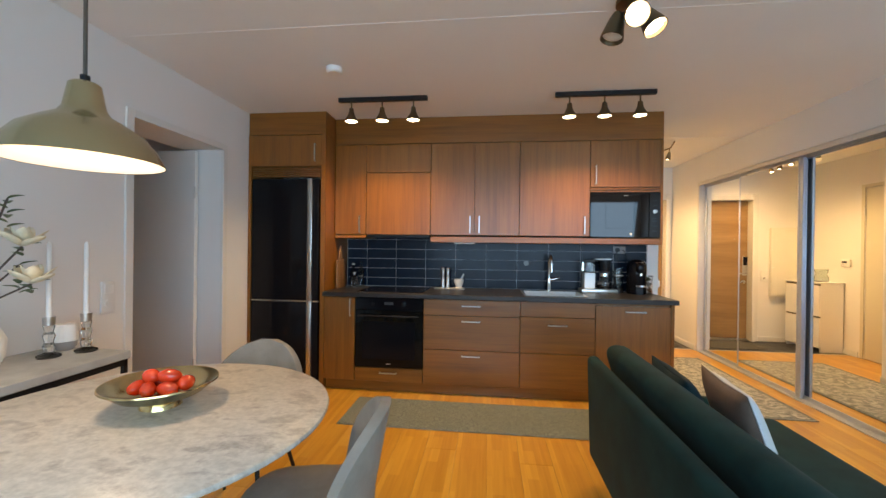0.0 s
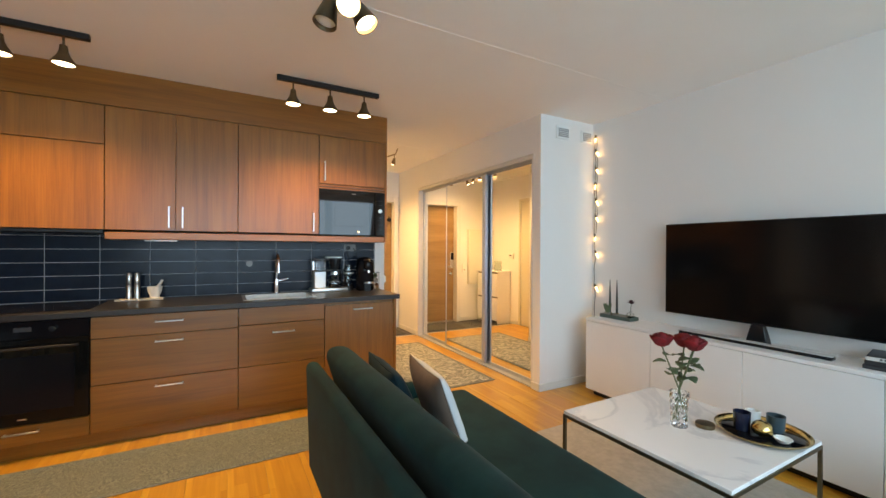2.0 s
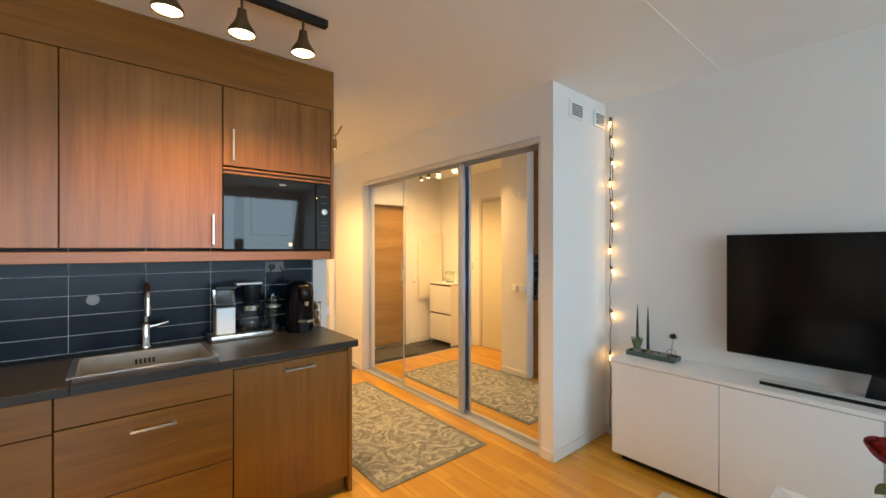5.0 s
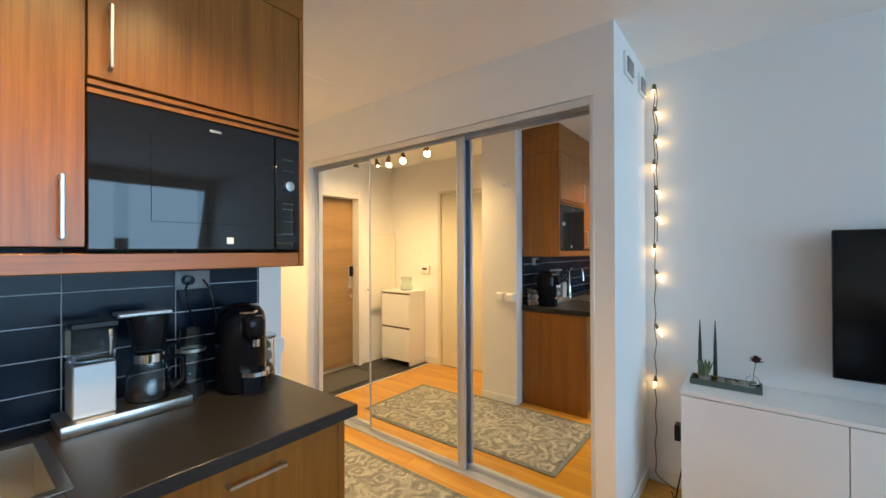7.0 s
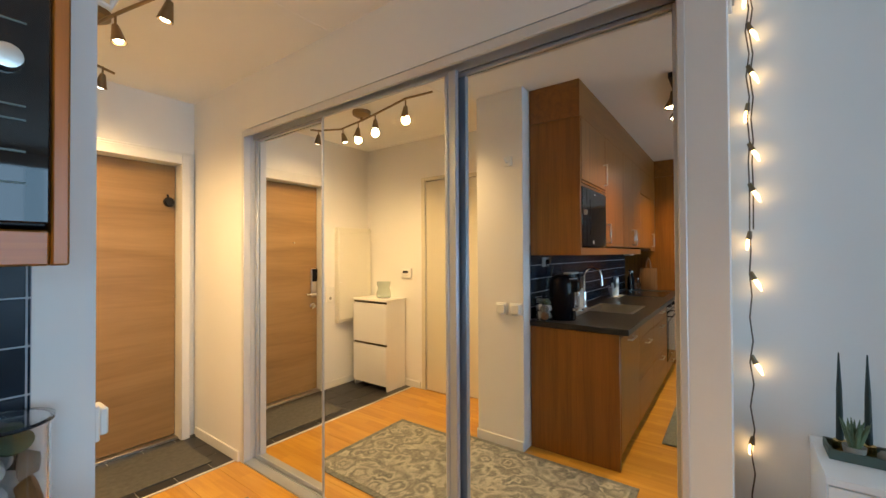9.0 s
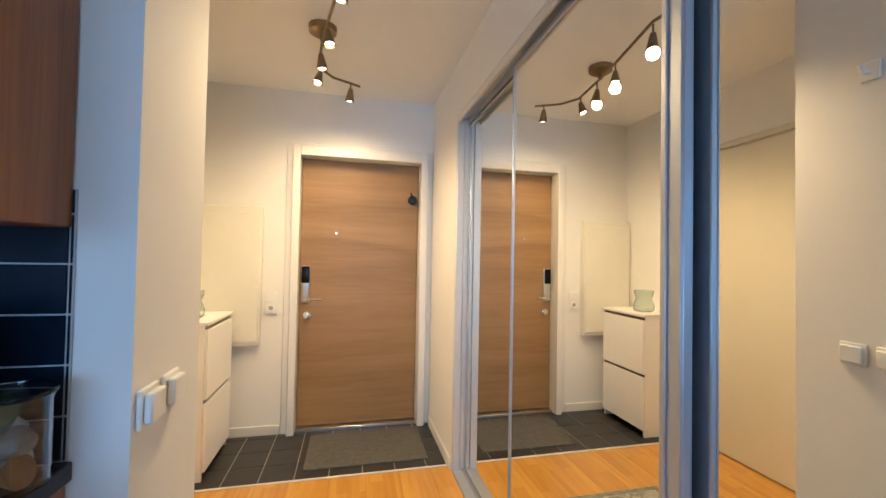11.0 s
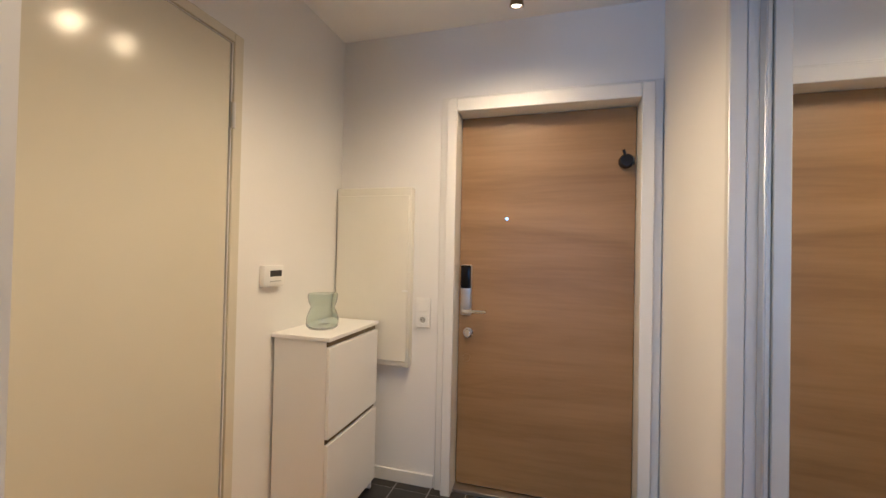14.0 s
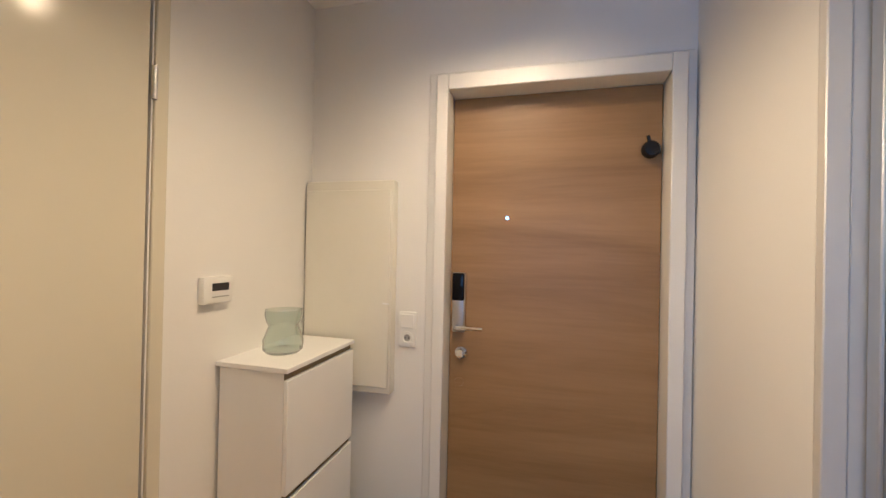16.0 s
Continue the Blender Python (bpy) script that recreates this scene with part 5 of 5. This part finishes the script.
for i in range(16):
    a, e = i * 2.4, 1.4 - 0.09 * i
    fl.leaf((-0.01, -0.015, 0.14), (math.cos(a) * math.cos(e), math.sin(a) * math.cos(e), math.sin(e)), 0.034, 0.022, -0.3)
fl.done("flower", plain("dark_petal", (0.05, 0.006, 0.012), 0.7), bv, thick=0.001)

# string of lights in the corner
sg = thing("string_lights", (3.56, 3.07, 0), "dark cord of small warm lights hanging in the corner", "string lights")
wob = [(0.008 * math.sin(5 * k), 0.006 * math.cos(3.3 * k), 2.43 - 0.0875 * k) for k in range(28)]
Mesh().tube(wob, 0.003, 6).tube([(p[0] + 0.012, p[1] - 0.012, p[2]) for p in wob[:12]], 0.003, 6).tube([wob[-1], (0.0, -0.01, 0.05), (-0.02, -0.1, 0.01)], 0.003, 6).done("cord", M_CORD, sg)
for k, z in enumerate((2.40, 2.26, 2.09, 1.94, 1.78, 1.62, 1.43, 1.27, 0.94, 0.62)):
    side = 1 if k % 3 else -0.3
    Mesh().tube([(0, 0, z + 0.03), (0.006, -0.012 * side, z)], 0.008, 10, [0.007, 0.011]).done("bulb_holder", M_BRONZE, sg)
    Mesh().tube([(0.006, -0.012 * side, z), (0.008, -0.024 * side, z - 0.02), (0.01, -0.034 * side, z - 0.045)], 0.006, 10, [0.006, 0.008, 0.003]).done("bulb", M_FAIRY, sg)
    lamp("fairy_light", "POINT", (3.545, 3.06 - 0.035 * side, z - 0.02), (3.5, 3, 0), 0.035, (1.0, 0.62, 0.25), 0.015)
cbx = Mesh().tube([(3.50, 2.98, 0.012), (3.42, 2.95, 0.012), (3.48, 2.92, 0.2), (3.5, 2.93, 0.35)], 0.004, 6).box(3.46, 3.53, 2.93, 2.96, 0.33, 0.42, 0.006, 2)
cbx.done("power_cable", M_BLACKPL, label="black power cable and plug behind the bench", category="cable")
for x0, x1, z0, z1 in ((3.09, 3.27, 2.35, 2.47), (3.42, 3.575, 2.35, 2.47)):
    t = thing("air_vent", ((x0 + x1) / 2, 3.13, z0), "white slotted ventilation grille near the ceiling", "vent", group="vents on the column")
    w2, h2 = (x1 - x0) / 2, z1 - z0
    Mesh().box(-w2, w2, -0.012, -0.001, 0, h2, 0.003).done("plate", M_WHITEGL, t)
    lou = Mesh()
    for k in range(5):
        lou.box(-w2 * 0.7, w2 * 0.7, -0.020, -0.0125, 0.02 + k * 0.017, 0.029 + k * 0.017)
    lou.done("louvre", M_GREY, t)

# ---- hall things ----
sc = thing("shoe_cabinet", (1.18, 6.16, 0), "narrow white shoe cabinet with two tilting drawers", "shoe cabinet")
box("body", M_WHITE, (0.016, 0.285, -0.24, 0.24, 0.05, 0.895), sc, r=0.001)
box("top", M_WHITE, (0.002, 0.305, -0.248, 0.246, 0.897, 0.915), sc, r=0.002)
box("drawer", M_WHITE, (0.287, 0.303, -0.24, 0.24, 0.055, 0.445), sc, r=0.0015)
box("drawer", M_WHITE, (0.287, 0.303, -0.24, 0.24, 0.47, 0.87), sc, r=0.0015)
# shade in the two open grip gaps, drawn as thin dark strips
for z0 in (0.872, 0.447):
    box("grip_gap", M_BRONZE, (0.284, 0.288, -0.238, 0.238, z0, z0 + 0.021), sc, r=0)
for y0 in (-0.24, 0.222):
    box("foot", M_WHITE, (0.02, 0.285, y0, y0 + 0.018, 0, 0.05), sc, r=0.001)
gv = thing("glass_vase", (1.32, 6.11, 0.915), "waisted grey-green glass vase on the shoe cabinet", "vase")
Mesh().lathe([(0, 0), (0.064, 0), (0.076, 0.012), (0.078, 0.05), (0.062, 0.092), (0.056, 0.105), (0.066, 0.125), (0.072, 0.15), (0.07, 0.17), (0.066, 0.17), (0.068, 0.15), (0.062, 0.127), (0.052, 0.105), (0.058, 0.09), (0.074, 0.05), (0.071, 0.014), (0, 0.010)], seg=44).done("glass", M_GREENGLASS, gv).visible_shadow = False
ec = thing("fuse_cabinet", (1.42, 6.50, 0.66), "cream metal fuse cabinet mounted in the corner", "fuse cabinet")
box("box", M_FUSE, (-0.235, 0.23, -0.055, -0.001, 0, 1.0), ec, r=0.004)
box("door", M_FUSE, (-0.225, 0.22, -0.066, -0.056, 0.03, 0.955), ec, r=0.004)
box("latch", M_WHITEGL, (0.19, 0.222, -0.072, -0.066, 0.42, 0.428), ec, r=0.001)
ss = thing("switch_and_socket", (1.715, 6.50, 0.88), "white light switch above a wall socket", "switch")
box("plate", M_WHITEGL, (-0.042, 0.042, -0.016, -0.001, 0, 0.165), ss, r=0.003)
box("rocker", M_WHITEGL, (-0.034, 0.034, -0.024, -0.0165, 0.09, 0.155), ss, r=0.003)
Mesh().lathe([(0.016, 0), (0.03, 0), (0.03, 0.006), (0.02, 0.006), (0.016, 0.001)], (0, -0.016, 0.043), tilt=Matrix.Rotation(radians(90), 4, "X"), seg=28).done("socket_ring", M_WHITEGL, ss)
Mesh().lathe([(0, 0), (0.016, 0), (0.016, 0.001), (0, 0.001)], (0, -0.0165, 0.043), tilt=Matrix.Rotation(radians(90), 4, "X"), seg=20).done("socket_well", M_CONC, ss)
for dx in (-0.008, 0.008):
    Mesh().lathe([(0, 0), (0.003, 0), (0.003, 0.0006), (0, 0.0006)], (dx, -0.0178, 0.043), tilt=Matrix.Rotation(radians(90), 4, "X"), seg=10).done("socket_hole", M_INK, ss)
th = thing("thermostat", (1.18, 5.885, 1.13), "white wall thermostat with a dark display", "thermostat")
box("case", M_WHITEGL, (0.001, 0.028, -0.055, 0.075, 0.0, 0.095), th, r=0.005, seg=2)
box("display", M_INK, (0.0285, 0.0295, -0.02, 0.055, 0.045, 0.072), th, r=0)
box("slot", M_GREY, (0.0285, 0.0292, -0.02, 0.055, 0.022, 0.025), th, r=0)
for y in (4.365, 4.475):
    t = thing("wall_switch", (1.84, y, 0.94), "white square light switch on the pillar", "switch", group="switches on the pillar")
    box("plate", M_WHITEGL, (0.001, 0.012, -0.042, 0.042, 0, 0.084), t, r=0.003)
    box("rocker", M_WHITEGL, (0.0122, 0.03, -0.033, 0.033, 0.01, 0.074), t, r=0.004)
ho = thing("wall_hook", (1.84, 4.42, 2.0), "small white hook on the pillar", "hook")
Mesh().box(0.001, 0.012, -0.03, 0.03, 0, 0.07, 0.003).tube([(0.01, 0, 0.03), (0.05, 0, 0.02), (0.06, 0, 0.05)], 0.008).done("hook", M_WHITEGL, ho)

# ---- soft floor coverings ----
def rug(name, x0, x1, y0, y1, z, mat, label, edge=None, e=0.03):
    t = thing(name, ((x0 + x1) / 2, (y0 + y1) / 2, 0.001), label, "rug")
    hw, hd = (x1 - x0) / 2, (y1 - y0) / 2
    box("pile", mat, (-hw + (e if edge else 0), hw - (e if edge else 0), -hd + (e if edge else 0), hd - (e if edge else 0), 0, z), t, r=0.002)
    if edge:
        Mesh().box(-hw, -hw + e - 0.0005, -hd, hd, 0, z - 0.001, 0.002).box(hw - e + 0.0005, hw, -hd, hd, 0, z - 0.001, 0.002).box(-hw + e, hw - e, -hd, -hd + e - 0.0005, 0, z - 0.001, 0.002).box(
            -hw + e, hw - e, hd - e + 0.0005, hd, 0, z - 0.001, 0.002).done("border", edge, t)


rug("kitchen_runner", -0.91, 1.16, 3.03, 3.56, 0.008, M_RUNNER, "faded grey-green runner along the kitchen units", M_RUGEDGE, 0.012)
rug("hall_rug", 1.86, 2.74, 3.58, 5.36, 0.008, M_RUG, "faded cream and grey oriental rug on the hall floor", M_RUGEDGE, 0.035)
rug("living_rug", 1.50, 3.12, -0.4, 2.52, 0.010, M_BEIGE, "plain beige short-pile rug under the coffee table")
rug("doormat", 2.02, 2.80, 5.93, 6.42, 0.008, M_MAT, "dark grey doormat inside the entrance door")

# ---- pieces of floor and wall ----
structure(box("floor_edge_strip", M_PAPER, (1.18, 2.91, 5.825, 5.84, -0.02, 0.004), r=0.001), "pale strip between parquet and tiles")
floor = structure(box("floor", M_PARQ, (-3.4, 3.7, -2.0, 5.825, -0.0215, -0.0165), r=0), "oak parquet floor in warm honey tones")
bd = {}


def board(x0, x1, y0, y1, parent, z0, z1, mat, name, gap=0.0006, r=0.0008):
    key = (name, round(x1 - x0, 4), round(y1 - y0, 4))
    if key not in bd:
        m = Mesh().box(-(x1 - x0) / 2 + gap, (x1 - x0) / 2 - gap, -(y1 - y0) / 2 + gap, (y1 - y0) / 2 - gap, z0, z1, r)
        ob = m.done(name, mat, parent, smooth=False)
        bd[key] = ob.data
    else:
        ob = new(name, bd[key])
        ob.parent = parent
    ob.location = ((x0 + x1) / 2, (y0 + y1) / 2, 0)
    return ob


row = 0
x = -2.40
while x < 3.55:
    y = -1.95 - (row * 0.77) % 2.2
    while y < 5.82:
        a, b = max(y, -1.95), min(y + 2.2, 5.822)
        if b - a > 0.05:
            board(x, x + 0.1995, a, b, floor, -0.016, 0.0, M_PARQ, "board")
        y += 2.2
    x += 0.1995
    row += 1
tf = structure(box("floor_tiles", M_FGROUT, (1.18, 2.91, 5.84, 6.50, -0.0215, -0.002), r=0), "dark square floor tiles inside the entrance")
for i in range(9):
    for j in range(4):
        x0, y0 = 1.20 + i * 0.198 - 0.01, 5.842 + j * 0.198
        x1, y1 = min(x0 + 0.1925, 2.908), min(y0 + 0.1925, 6.498)
        if x1 - x0 > 0.03 and y1 - y0 > 0.03:
            board(x0, x1, y0, y1, tf, -0.0019, 0.001, M_FTILE, "tile", 0.0, 0.0008)
bs = structure(box("backsplash", M_GROUT, (-1.30, 1.735, YK - 0.006, YK - 0.001, 0.90, 1.44), r=0), "dark blue-grey tile backsplash with pale joints")
tiles = {}
xs = [-1.30] + [-1.085 + 0.3125 * k for k in range(10)]
xs = [v for v in xs if v < 1.735] + [1.735]
zs = [0.902, 0.99, 1.09, 1.19, 1.29, 1.39, 1.44]
for x0, x1 in zip(xs, xs[1:]):
    for z0, z1 in zip(zs, zs[1:]):
        key = (round(x1 - x0, 3), round(z1 - z0, 3))
        if key not in tiles:
            w2, h2 = (x1 - x0) / 2 - 0.0019, (z1 - z0) / 2 - 0.0019
            ob = Mesh().box(-w2, w2, -0.010, -0.0062, -h2, h2, 0.0012).done("tile", M_TILE, bs, smooth=False)
            tiles[key] = ob.data
        else:
            ob = new("tile", tiles[key])
            ob.parent = bs
        ob.location = ((x0 + x1) / 2, YK, (z0 + z1) / 2)
